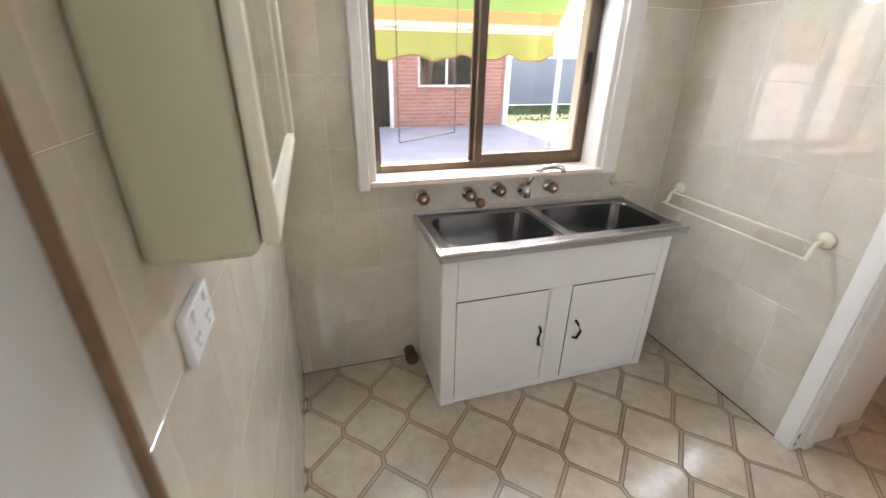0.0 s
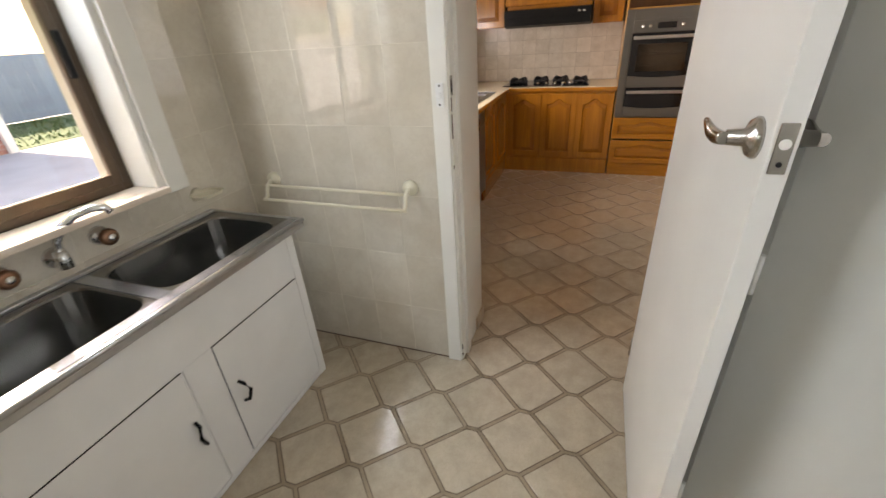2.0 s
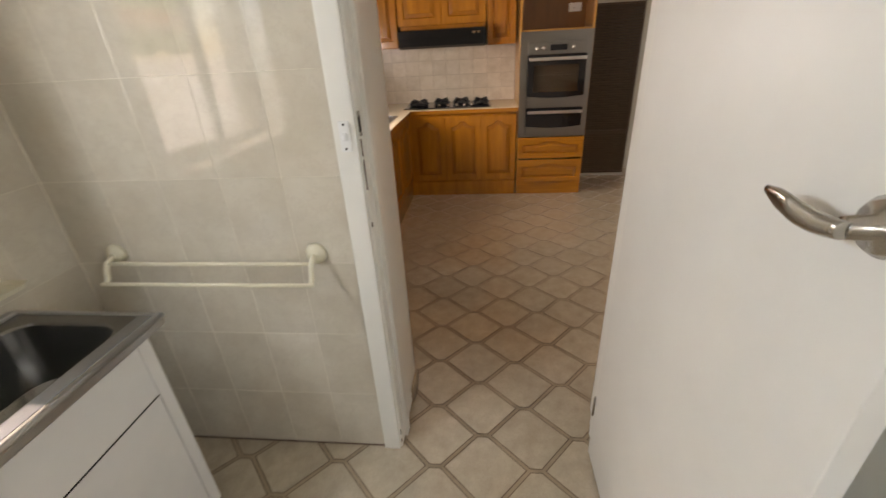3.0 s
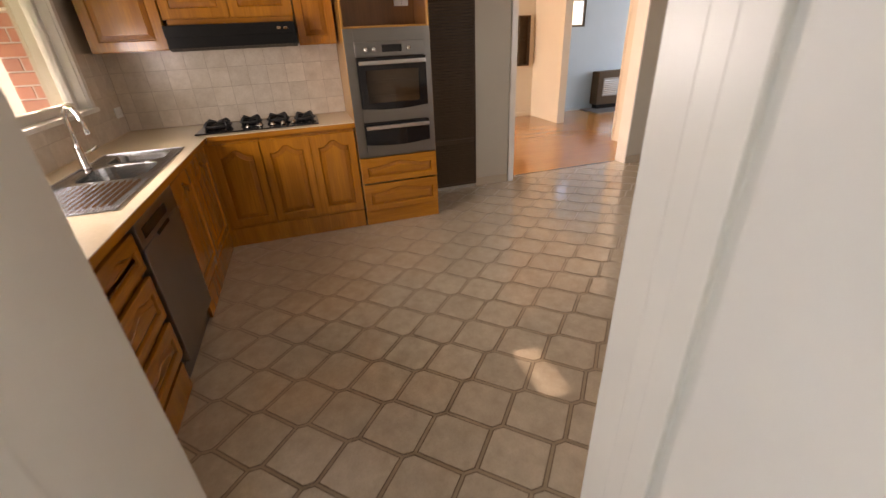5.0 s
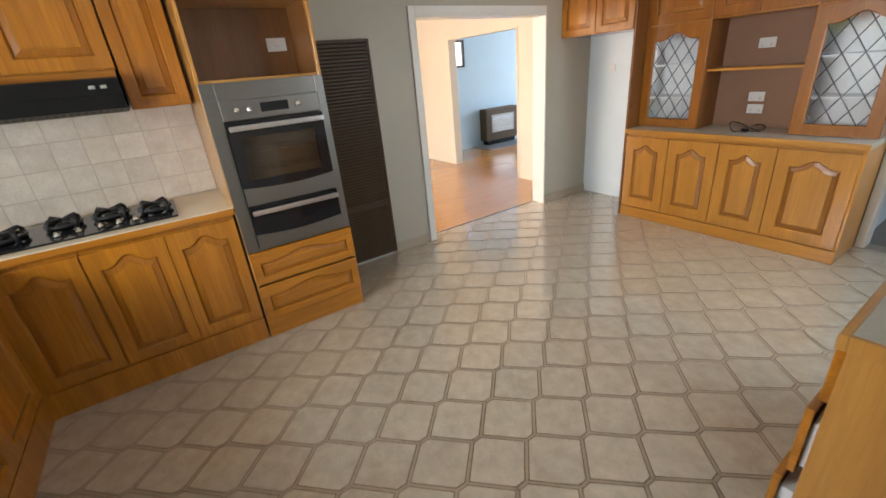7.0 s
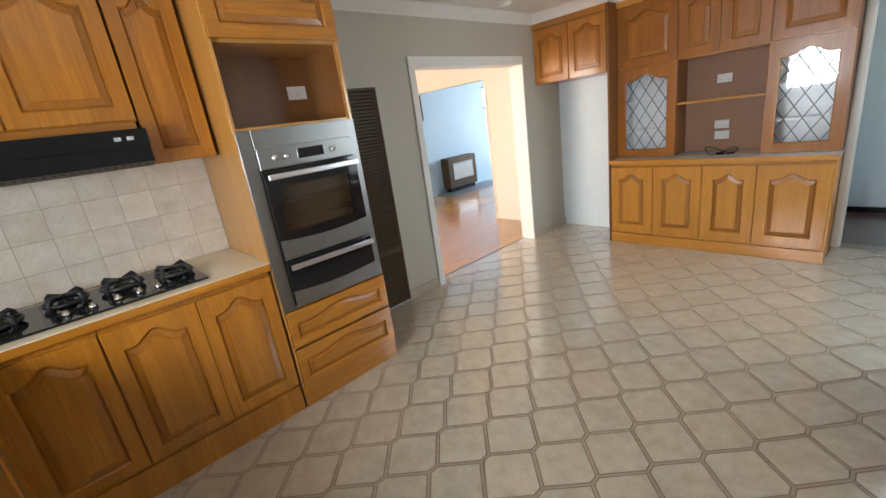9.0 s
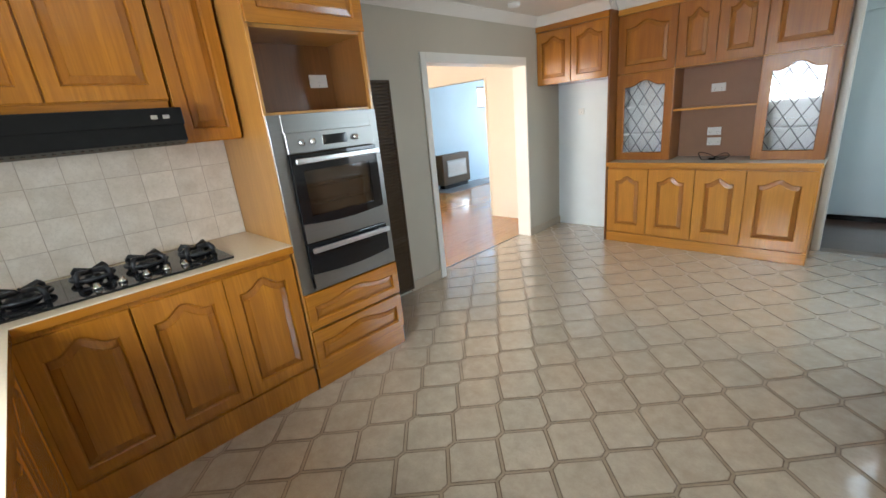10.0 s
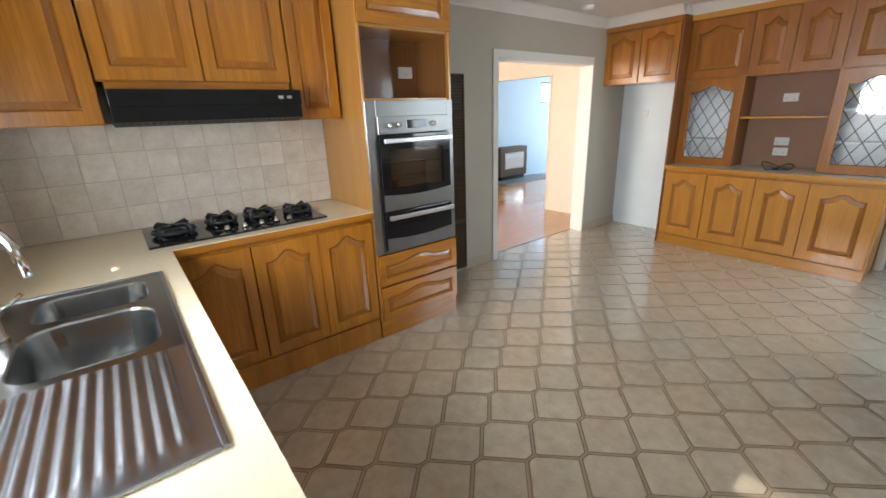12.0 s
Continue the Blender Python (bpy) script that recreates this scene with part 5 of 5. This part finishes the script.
solid("hearth", SLATE, "flat dark grey tiled hearth slab under the heater", "hearth", (8.77, -6.4, 0.0, 9.36, -4.82, 0.02), bev=0.004)
for nm, (y0, y1, z0, z1) in (("window_4", (-4.75, -4.42, 1.52, 1.98)), ("window_5", (-7.0, -6.55, 1.6, 2.05))):
    wv = thing(nm, pose(0, 0, 0), "small high lounge window with dark frame", "window", "", "structure")
    bm = bmn()
    for b in ((9.38, y0, z0, 9.42, y0 + 0.035, z1), (9.38, y1 - 0.035, z0, 9.42, y1, z1), (9.38, y0, z0, 9.42, y1, z0 + 0.035), (9.38, y0, z1 - 0.035, 9.42, y1, z1)):
        box(bm, *b)
    part("window_frame", bm, BRONZE, wv)
    part("pane", box(bmn(), 9.398, y0 + 0.03, z0 + 0.03, 9.402, y1 - 0.03, z1 - 0.03), PANE, wv).visible_shadow = False
wn_ = thing("wall_niche", pose(9.355, -3.33, 0, 0, 0, -90), "dark timber display box with a shelf on the wall", "wall shelf")
bm = bmn()
for b in ((0.0, -0.09, 0.92, 0.02, 0.0, 1.74), (0.2, -0.09, 0.92, 0.22, 0.0, 1.74), (0.02, -0.09, 0.92, 0.2, 0.0, 0.94), (0.02, -0.09, 1.72, 0.2, 0.0, 1.74), (0.02, -0.09, 1.34, 0.2, 0.0, 1.355), (0.02, -0.012, 0.94, 0.2, 0.0, 1.72)):
    box(bm, *b)
part("frame", bm, BROWNMET, wn_)

# ---- hall cupboard ----
hc = thing("hall_cupboard", pose(3.26, -4.96, 0, 0, 0, 180), "tall pale painted hall cupboard with plain double doors", "cupboard")
part("body", box(bmn(), 0.0, 0.02, 0.06, 1.9, 0.13, 2.4), PALEBLUE, hc)
for k in range(3):
    part("door", box(bmn(), 0.01 + k * 0.56, 0.0, 0.07, 0.565 + k * 0.56, 0.02, 2.05, 0.003), PALEBLUE, hc)
    part("overhead_door", box(bmn(), 0.01 + k * 0.56, 0.0, 2.06, 0.565 + k * 0.56, 0.02, 2.39, 0.003), PALEBLUE, hc)
for x in (0.54, 0.6, 1.66):
    part("knob", lathe(bmn(), pose(x, 0.0, 1.0, 90, 0, 0), [(0.0, 0.0), (0.008, 0.0), (0.008, 0.012), (0.015, 0.02), (0.012, 0.028), (0.0, 0.03)], 14), WHITEPL, hc)
# black strip put in for the dark gap under the doors
part("plinth", box(bmn(), 0.0, 0.03, 0.0, 1.9, 0.12, 0.06), BLACK, hc)

# ---- yard ----
GZ = -0.16
m, nt, b = nodes_of("concrete_and_lawn")
v = coords(nt)
n1 = tex_noise(nt, v, 1.2, 6)
nt.links.new(ramp(nt, n1, [(0.3, (0.5, 0.48, 0.44)), (0.7, (0.62, 0.6, 0.56))]), b.inputs["Base Color"])
b.inputs["Roughness"].default_value = 0.9
bump(nt, b, tex_noise(nt, v, 60, 4), 0.2, 0.01)
CONCRETE = m
solid("ground", CONCRETE, "pale sunlit concrete yard", "ground", (-500, 2.16, GZ - 0.2, 500, 600, GZ), (-500, -600, GZ - 0.22, 500, -9.2, GZ - 0.02), (-500, -9.2, GZ - 0.22, -0.35, 2.16, GZ - 0.02), (9.5, -9.2, GZ - 0.22, 500, 2.16, GZ - 0.02), kind="structure")
GRASS = paint("lawn_green", (0.07, 0.13, 0.035), 0.9, 0.4, 8.0, 0.6, 90)
bm = bmn()
for k in range(2600):
    x, y = random.uniform(4.6, 13), random.uniform(11.5, 15.8)
    a = random.uniform(0, 6.28)
    h = random.uniform(0.03, 0.09)
    v0, v1, v2 = (bm.verts.new((x + 0.03 * math.cos(a), y + 0.03 * math.sin(a), GZ)), bm.verts.new((x - 0.03 * math.cos(a), y - 0.03 * math.sin(a), GZ)), bm.verts.new((x + random.uniform(-0.03, 0.03), y, GZ + h)))
    bm.faces.new((v0, v1, v2))
tagged(part("grass", bm, GRASS), "tufts of green lawn grass", "grass", "", "stuff")
solid("lawn", GRASS, "green lawn strip along the fence", "lawn", (4.4, 11.3, GZ - 0.02, 14, 16, GZ + 0.012), kind="structure")
FENCE = paint("blue_grey_fence", (0.3, 0.36, 0.4), 0.7, 0.1, 3.0, 0.1, 40)
fe = thing("fence", pose(0, 16, GZ), "blue-grey paling fence across the yard", "fence")
pm = None
for k in range(90):
    if pm is None:
        pm = finish(box(bmn(), 0, 0, 0.03, 0.145, 0.02, 1.75, 0.004), "paling", FENCE)
    o = new("paling", pm)
    o.parent, o.location = fe, (1.5 + k * 0.15, 0.004 * (k % 2), 0)
part("rail", box(bmn(), 1.5, 0.03, 0.4, 15, 0.07, 0.48), FENCE, fe)
part("rail", box(bmn(), 1.5, 0.03, 1.3, 15, 0.07, 1.38), FENCE, fe)

BRICK = stone_tile("red_brick", (0.42, 0.17, 0.13), (0.5, 0.25, 0.18), (0.32, 0.14, 0.1), 0.85, 12.0, 0.3, 20.0, 0.25)
MORTAR = paint("mortar", (0.5, 0.46, 0.42), 0.9, 0.08, 20.0, 0.2)
ob_ = thing("brick_outbuilding", pose(-0.03, 11.2, GZ) @ Matrix.Scale(1.1, 4), "red brick outbuilding with a window and a doorway", "building")
bm = bmn()
for b in ((-3.0, 0.0, 0, 1.3, 0.2, 2.1), (2.0, 0.0, 0, 2.62, 0.2, 2.1), (4.05, 0.0, 0, 4.8, 0.2, 2.1), (2.62, 0.0, 0, 4.05, 0.2, 0.9), (2.62, 0.0, 1.85, 4.05, 0.2, 2.1), (1.3, 0.0, 2.03, 2.0, 0.2, 2.1), (4.6, 0.2, 0, 4.8, 4.5, 2.1)):
    box(bm, *b)
part("mortar_wall", bm, MORTAR, ob_)
bm2 = bmn()
bcache = {}
for r in range(24):
    z = 0.005 + r * 0.086
    spans = [(-3.0, 4.8)]
    if z < 2.02:
        spans = [(-3.0, 1.28), (2.02, 4.8)]
    if 0.84 < z < 1.84:
        spans = spans[:1] + [(2.02, 2.62), (4.05, 4.8)]
    for k in range(34):
        for a, b in spans:
            x0 = max(a, -3.12 + 0.12 * (r % 2) + k * 0.24)
            x1 = min(b, -3.12 + 0.12 * (r % 2) + k * 0.24 + 0.23)
            if x1 - x0 < 0.02:
                continue
            if x0 > 0.4 and z < 1.9:
                key = round(x1 - x0, 3)
                if key not in bcache:
                    bcache[key] = finish(box(bmn(), 0, -0.006, 0, key, 0.05, 0.076, 0.003), "brick", BRICK)
                o = new("brick", bcache[key])
                o.parent, o.location = ob_, (x0, 0, z)
            else:
                box(bm2, x0, -0.006, z, x1, 0.04, z + 0.076)
tagged(part("upper_bricks", bm2, BRICK, ob_), "", "", "", "stuff")
part("roof", box(bmn(), -3.1, -0.03, 2.1, 4.95, 4.7, 2.16), GREYWALL, ob_)
wd = part("window_frame", box(bmn(), 2.62, 0.05, 0.9, 4.05, 0.12, 1.85), WHITE, ob_, "white framed outbuilding window")
part("window_pane", box(bmn(), 2.68, 0.04, 0.96, 3.3, 0.06, 1.8), BLACKGL, wd)
part("window_pane", box(bmn(), 3.36, 0.04, 0.96, 4.0, 0.06, 1.8), BLACKGL, wd)
part("window_ledge", box(bmn(), 2.56, -0.05, 0.84, 4.1, 0.1, 0.9, 0.01), BRICK, ob_)
part("door", box(bmn(), 1.36, 0.1, 0.02, 1.94, 0.14, 2.0), BLACK, ob_, "dark timber door")
bm = bmn()
for b in ((1.28, -0.02, 0, 1.36, 0.16, 2.05), (1.94, -0.02, 0, 2.02, 0.16, 2.05), (1.36, -0.02, 1.99, 1.94, 0.16, 2.05)):
    box(bm, *b)
part("door_frame", bm, WHITE, ob_)
part("corner_post", box(bmn(), 4.8, -0.08, 0, 4.93, 0.05, 2.1, 0.004), WHITE, ob_)
po = thing("carport_post", pose(4.9, 7.9, GZ), "slim white steel post in the yard", "post")
part("pole", cyl(bmn(), (0, 0, 0), (0, 0, 2.6), 0.045, n=14), WHITE, po)
part("foot", box(bmn(), -0.09, -0.09, 0, 0.09, 0.09, 0.015, 0.003), WHITE, po)


# ---- shrub by the kitchen window ----
def shrub(x, y, h, seed):
    rnd = random.Random(seed)
    s = thing("shrub", pose(x, y, GZ), "leafy green garden shrub outside the window", "shrub")
    bm = bmn()
    tips = []
    for k in range(7):
        a = rnd.uniform(0, 6.28)
        tip = Vector((0.4 * math.cos(a) * rnd.uniform(0.3, 1), 0.4 * math.sin(a) * rnd.uniform(0.3, 1), h * rnd.uniform(0.6, 1)))
        tube(bm, [(0, 0, 0), tip * 0.5 + Vector((0, 0, 0.1)), tip], 0.012, 6)
        tips.append(tip)
    part("stems", bm, RUST, s)
    bm = bmn()
    for k in range(1500):
        c = rnd.choice(tips) * rnd.uniform(0.35, 1.05) + Vector((rnd.gauss(0, 0.12), rnd.gauss(0, 0.12), rnd.gauss(0, 0.1)))
        q = Euler((rnd.uniform(0, 6), rnd.uniform(0, 6), rnd.uniform(0, 6))).to_matrix()
        l = rnd.uniform(0.03, 0.06)
        vs = [bm.verts.new(c + q @ Vector(p)) for p in ((-l, 0, 0), (0, -l * 0.4, 0.005), (l, 0, 0), (0, l * 0.4, 0.005))]
        bm.faces.new(vs)
    part("leaves", bm, LEAF, s)


LEAF = paint("shrub_leaf", (0.09, 0.17, 0.03), 0.6, 0.35, 10.0, 0.0)
shrub(5.95, 3.2, 1.75, 3)
shrub(6.7, 3.75, 1.9, 4)
pr = thing("garden_brick_pier", pose(5.42, 2.165, GZ), "red brick pier outside the kitchen window", "pier")
part("mortar_core", box(bmn(), 0.006, 0.0, 0.0, 0.42, 0.194, 2.5), MORTAR, pr)
pcache = {}
for r in range(29):
    for y0, y1 in (((0.0, 0.2),) if r % 2 else ((0.0, 0.095), (0.105, 0.2))):
        key = round(y1 - y0, 3)
        if key not in pcache:
            pcache[key] = finish(box(bmn(), 0, 0, 0, 0.1, key, 0.076, 0.003), "brick", BRICK)
        o = new("brick", pcache[key])
        o.parent, o.location = pr, (0, y0, 0.005 + r * 0.086)

# ---- wall tiles ----
def tile_mesh(w, h, mat, t=0.008):
    g = 0.0016 if mat is SPLASH else 0.0006
    return finish(box(bmn(), g, 0, g, w - g, t, h - g, 0.0008), "tile", mat)


def tile_wall(host, name, m, us, zs, mat, holes=()):
    """Tiles on a wall: local x along it, local y out of it; rows at zs, columns at us, cut at the holes."""
    cache = {}
    inv = host.matrix_world.inverted()
    for z0, z1 in zip(zs, zs[1:]):
        for u0, u1 in zip(us, us[1:]):
            cells = [(u0, u1, z0, z1)]
            for a, b, c, d in holes:
                nxt = []
                for p, q, r, s in cells:
                    if q <= a or p >= b or s <= c or r >= d:
                        nxt.append((p, q, r, s))
                        continue
                    if p < a: nxt.append((p, a, r, s))
                    if q > b: nxt.append((b, q, r, s))
                    if r < c: nxt.append((max(p, a), min(q, b), r, c))
                    if s > d: nxt.append((max(p, a), min(q, b), d, s))
                cells = nxt
            for p, q, r, s in cells:
                if q - p < 0.012 or s - r < 0.012:
                    continue
                key = (round(q - p, 4), round(s - r, 4))
                if key not in cache:
                    cache[key] = tile_mesh(*key, mat)
                o = new(name, cache[key])
                o.parent, o.matrix_local = host, inv @ m @ Matrix.Translation((p, 0, r))


def steps(a, b, first, d):
    """Edges from a to b with joints at first + k * d."""
    ks = sorted(first + k * d for k in range(-60, 61))
    return [a] + [k for k in ks if a + 0.01 < k < b - 0.01] + [b]


LZ = [0.0, 0.288, 0.58, 0.872, 1.164, 1.456, 1.748]
LZ2 = [1.80, 2.09, 2.38]
gn = solid("wall_tile_bed_north", GROUT, "grouted bed of the laundry wall tiles", "wall tiles", (-0.012, NORTH - 0.0102, 0, 0.344, NORTH - 0.0005, CEIL), (1.651, NORTH - 0.0102, 0, PART0, NORTH - 0.0005, CEIL), (0.344, NORTH - 0.0102, 0, 1.651, NORTH - 0.0005, 0.99), kind="structure")
mN = pose(0, NORTH - 0.003, 0, 0, 0, 180)        # local x runs to -x
hole_n = [(-1.651, -0.344, 0.99, 2.11)]
tile_wall(gn, "wall_tile", mN, steps(-PART0 + 0.012, 0.0, -0.234, 0.2), LZ, WALLTILE, hole_n)
tile_wall(gn, "wall_tile", mN, steps(-PART0 + 0.012, 0.0, -0.234, 0.2), LZ2, WALLTILE, hole_n)
ge = solid("wall_tile_bed_east", GROUT, "grouted bed of the laundry wall tiles", "wall tiles", (PART0 - 0.0102, 0.936, 0, PART0 - 0.0005, NORTH - 0.0102, CEIL), kind="structure")
mE = pose(PART0 - 0.003, 0, 0, 0, 0, 90)         # local x runs to +y
tile_wall(ge, "wall_tile", mE, steps(0.936, NORTH - 0.012, 1.122, 0.2), LZ, WALLTILE)
tile_wall(ge, "wall_tile", mE, steps(0.936, NORTH - 0.012, 1.122, 0.2), LZ2, WALLTILE)
gw = solid("wall_tile_bed_west", GROUT, "grouted bed of the laundry wall tiles", "wall tiles", (-0.0115, 0.455, 0, -0.0018, NORTH - 0.0102, CEIL), kind="structure")
mW = pose(-0.009, 0, 0, 0, 0, -90)               # local x runs to -y
tile_wall(gw, "wall_tile", mW, steps(-NORTH + 0.012, -0.455, -1.1, 0.2), LZ, WALLTILE)
tile_wall(gw, "wall_tile", mW, steps(-NORTH + 0.012, -0.455, -1.1, 0.2), LZ2, WALLTILE)
solid("trim_tile_edge", TRIMBROWN, "brown strip at the edge of the wall tiles", "trim", (-0.012, 0.447, 0, 0.0, 0.454, CEIL), kind="structure")
solid("trim_floor_seam", RUST, "dark uneven seam between vinyl floor and wall tiles", "trim", (PART0 - 0.0145, 0.936, 0.0, PART0 - 0.011, NORTH - 0.012, 0.005), (0.0, NORTH - 0.0145, 0.0, 0.6, NORTH - 0.011, 0.003), kind="structure")
# embossed border tiles
for host, m_, a, b, first in ((gn, mN, -PART0 + 0.012, -1.651, -0.234), (gn, mN, -0.344, 0.0, -0.234), (ge, mE, 0.936, NORTH - 0.012, 1.122)):
    us = steps(a, b, first, 0.2)
    tile_wall(host, "border_tile", m_, us, [1.75, 1.798], WALLTILE)
    for u0, u1 in zip(us, us[1:]):
        bm = bmn()
        for z in (1.756, 1.789):
            box(bm, u0 + 0.002, 0.0075, z, u1 - 0.002, 0.0105, z + 0.004, 0.001)
        x = u0 + 0.012
        while x + 0.03 < u1:
            box(bm, x, 0.0075, 1.766, x + 0.026, 0.010, 1.782, 0.001)
            x += 0.036
        o = part("border_relief", bm, WALLTILE, host)
        o.matrix_local = m_

# splashback
gs = solid("splashback_bed_east", SPLASHGROUT, "grouted bed of the kitchen splashback", "wall tiles", (EAST - 0.0102, 0.193, TOPZ + 0.001, EAST - 0.0005, NORTH - 0.0102, 1.655), kind="structure")
SZS = [TOPZ + 0.002, 1.036, 1.183, 1.33, 1.477, 1.62]
tile_wall(gs, "splash_tile", pose(EAST - 0.003, 0, 0, 0, 0, 90), steps(0.195, NORTH - 0.012, 0.345, 0.149), SZS, SPLASH)
gs2 = solid("splashback_bed_north", SPLASHGROUT, "grouted bed of the kitchen splashback", "wall tiles", (3.13, NORTH - 0.0102, TOPZ + 0.001, EAST - 0.0102, NORTH - 0.0005, 1.11), (5.355, NORTH - 0.0102, 1.11, EAST - 0.0102, NORTH - 0.0005, 1.47), kind="structure")
tile_wall(gs2, "splash_tile", pose(0, NORTH - 0.003, 0, 0, 0, 180), steps(-EAST + 0.012, -3.13, -5.65, 0.149), SZS[:5], SPLASH, [(-5.352, -3.0, 1.11, 2.2)])

# ---- floor pieces ----
PA, PB, SH = 0.147, 0.199, 0.026       # half repeats across and along, half length of the short side


def clip(poly, x0, y0, x1, y1):
    for ax, lim, sgn in ((0, x0, 1), (0, x1, -1), (1, y0, 1), (1, y1, -1)):
        out = []
        for p, q in zip(poly, poly[1:] + poly[:1]):
            ip, iq = (p[ax] - lim) * sgn >= 0, (q[ax] - lim) * sgn >= 0
            if ip:
                out.append(p)
            if ip != iq:
                f = (lim - p[ax]) / (q[ax] - p[ax])
                out.append((p[0] + f * (q[0] - p[0]), p[1] + f * (q[1] - p[1])))
        poly = out
        if not poly:
            return []
    return poly


def slab(poly, ox=0.0, oy=0.0):
    bm = bmn()
    ring = [(x - ox, y - oy) for x, y in poly]
    loft(bm, [[(x, y, -0.0022) for x, y in ring], [(x, y, -0.0004) for x, y in ring], [(x * 0.993, y * 0.993, 0.0) for x, y in ring]])
    return finish(bm, "floor_tile", VINYL)


SEAM0, SEAM1 = 1.75, 3.2               # the sheet's repeat shrinks a little between these


def lattice(u, v):
    """Place of the repeat (u, v) of the vinyl's pattern."""
    lx, ly = 1.782 + u * PA, 1.104 + v * PB
    kx, ky = 3.848 + (u - 14) * 0.143, 0.036 + (v + 6) * 0.19
    f = min(1.0, max(0.0, (lx - SEAM0) / (SEAM1 - SEAM0)))
    return Vector((lx + (kx - lx) * f, ly + (ky - ly) * f))


def lay_floor(host, rect, skip, limit):
    """Tiles whose middle lies between the limits in x; they end at the edges of rect."""
    inv = host.matrix_world.inverted()
    lines = bmn()
    shared = {}
    r = SH / PB
    # corners in repeats, about the middle
    hexa = [(1, -r), (1, r), (0, 1 - r), (-1, r), (-1, -r), (0, r - 1)]
    for i in range(-16, 34):
        for j in range(-30, 12):
            c = lattice(i, j)
            if (i + j) % 2 or not limit[0] <= c.x < limit[1] or any(a < c.x < d and b < c.y < e for a, b, d, e in skip):
                continue
            hp = [tuple(lattice(i + a, j + b)) for a, b in hexa]
            poly = inset(hp, 0.0105)
            cut = clip(poly, *rect)
            if len(cut) < 3:
                continue
            whole = len(cut) == 6 and all(abs(p[0] - q[0]) + abs(p[1] - q[1]) < 1e-6 for p, q in zip(cut, poly))
            straight = max(p[0] for p in hp) < SEAM0 or min(p[0] for p in hp) > SEAM1 + 0.1
            if whole and straight:
                key = c.x > SEAM1
                if key not in shared:
                    shared[key] = slab(cut, c.x, c.y)
                me = shared[key]
            else:
                me = slab(cut, c.x, c.y)
            o = new("floor_tile", me)
            o.parent, o.matrix_local = host, inv @ Matrix.Translation((c.x, c.y, 0))
            # the pale line that runs along the middle of the joints
            for k in (0, 1, 2):
                p, q = hp[k], hp[k + 1]
                if not all(rect[0] < w[0] < rect[2] and rect[1] < w[1] < rect[3] for w in (p, q)):
                    continue
                d = Vector((q[0] - p[0], q[1] - p[1])).normalized()
                nrm = Vector((-d.y, d.x)) * 0.006
                lines.faces.new([lines.verts.new((x + e * nrm.x, y + e * nrm.y, -0.0008)) for x, y, e in ((*p, -1), (*q, -1), (*q, 1), (*p, 1))])
    tagged(part("joint_lines", lines, VINYLLINE, host), "", "", "", "stuff")


SEAM = PART0 + 0.06
lay_floor(floor_l, (-0.012, -1.6, SEAM + 0.4, NORTH), [(0.65, 1.62, 1.75, 2.2), (SEAM - 0.08, -2.0, 2.5, -0.1), (1.6, -2.0, 2.5, -0.35)], (-1.0, SEAM))
lay_floor(floor_k, (SEAM - 0.4, SOUTH, EAST + 0.122, NORTH),
          [(5.42, -0.4, 6, 2), (3.2, 1.55, 6, 2.2), (3.35, -4, 4.9, -3.4), (2, -1.9, 2.55, -0.9), (2.0, -4.0, 2.2, -0.2), (2.2, 1.1, 2.35, 2.2)], (SEAM, 7.0))

# floorboards of the dining room and lounge
cache = {}
rb = random.Random(5)
strips = bmn()
for k in range(43):
    x = EAST + 0.144 + k * 0.084
    y = -9.0 + rb.uniform(0, 1)
    near = x < 8.6
    ya = -9.0
    while ya < 3.0:
        yb = min(3.0, ya + rb.uniform(1.4, 3.0))
        if near and ya < -1.0 and yb > -5.2:
            o = new("floorboard", finish(box(bmn(), 0, 0, -0.012, 0.0825, yb - ya - 0.001, 0.0, 0.0008), "floorboard", FLOORWOOD))
            o.parent, o.location = floor_d, (x, ya, 0.003)
        else:
            box(strips, x, ya, -0.009, x + 0.0825, yb - 0.001, 0.003)
        ya = yb
tagged(part("far_floorboards", strips, FLOORWOOD, floor_d), "", "", "", "stuff")
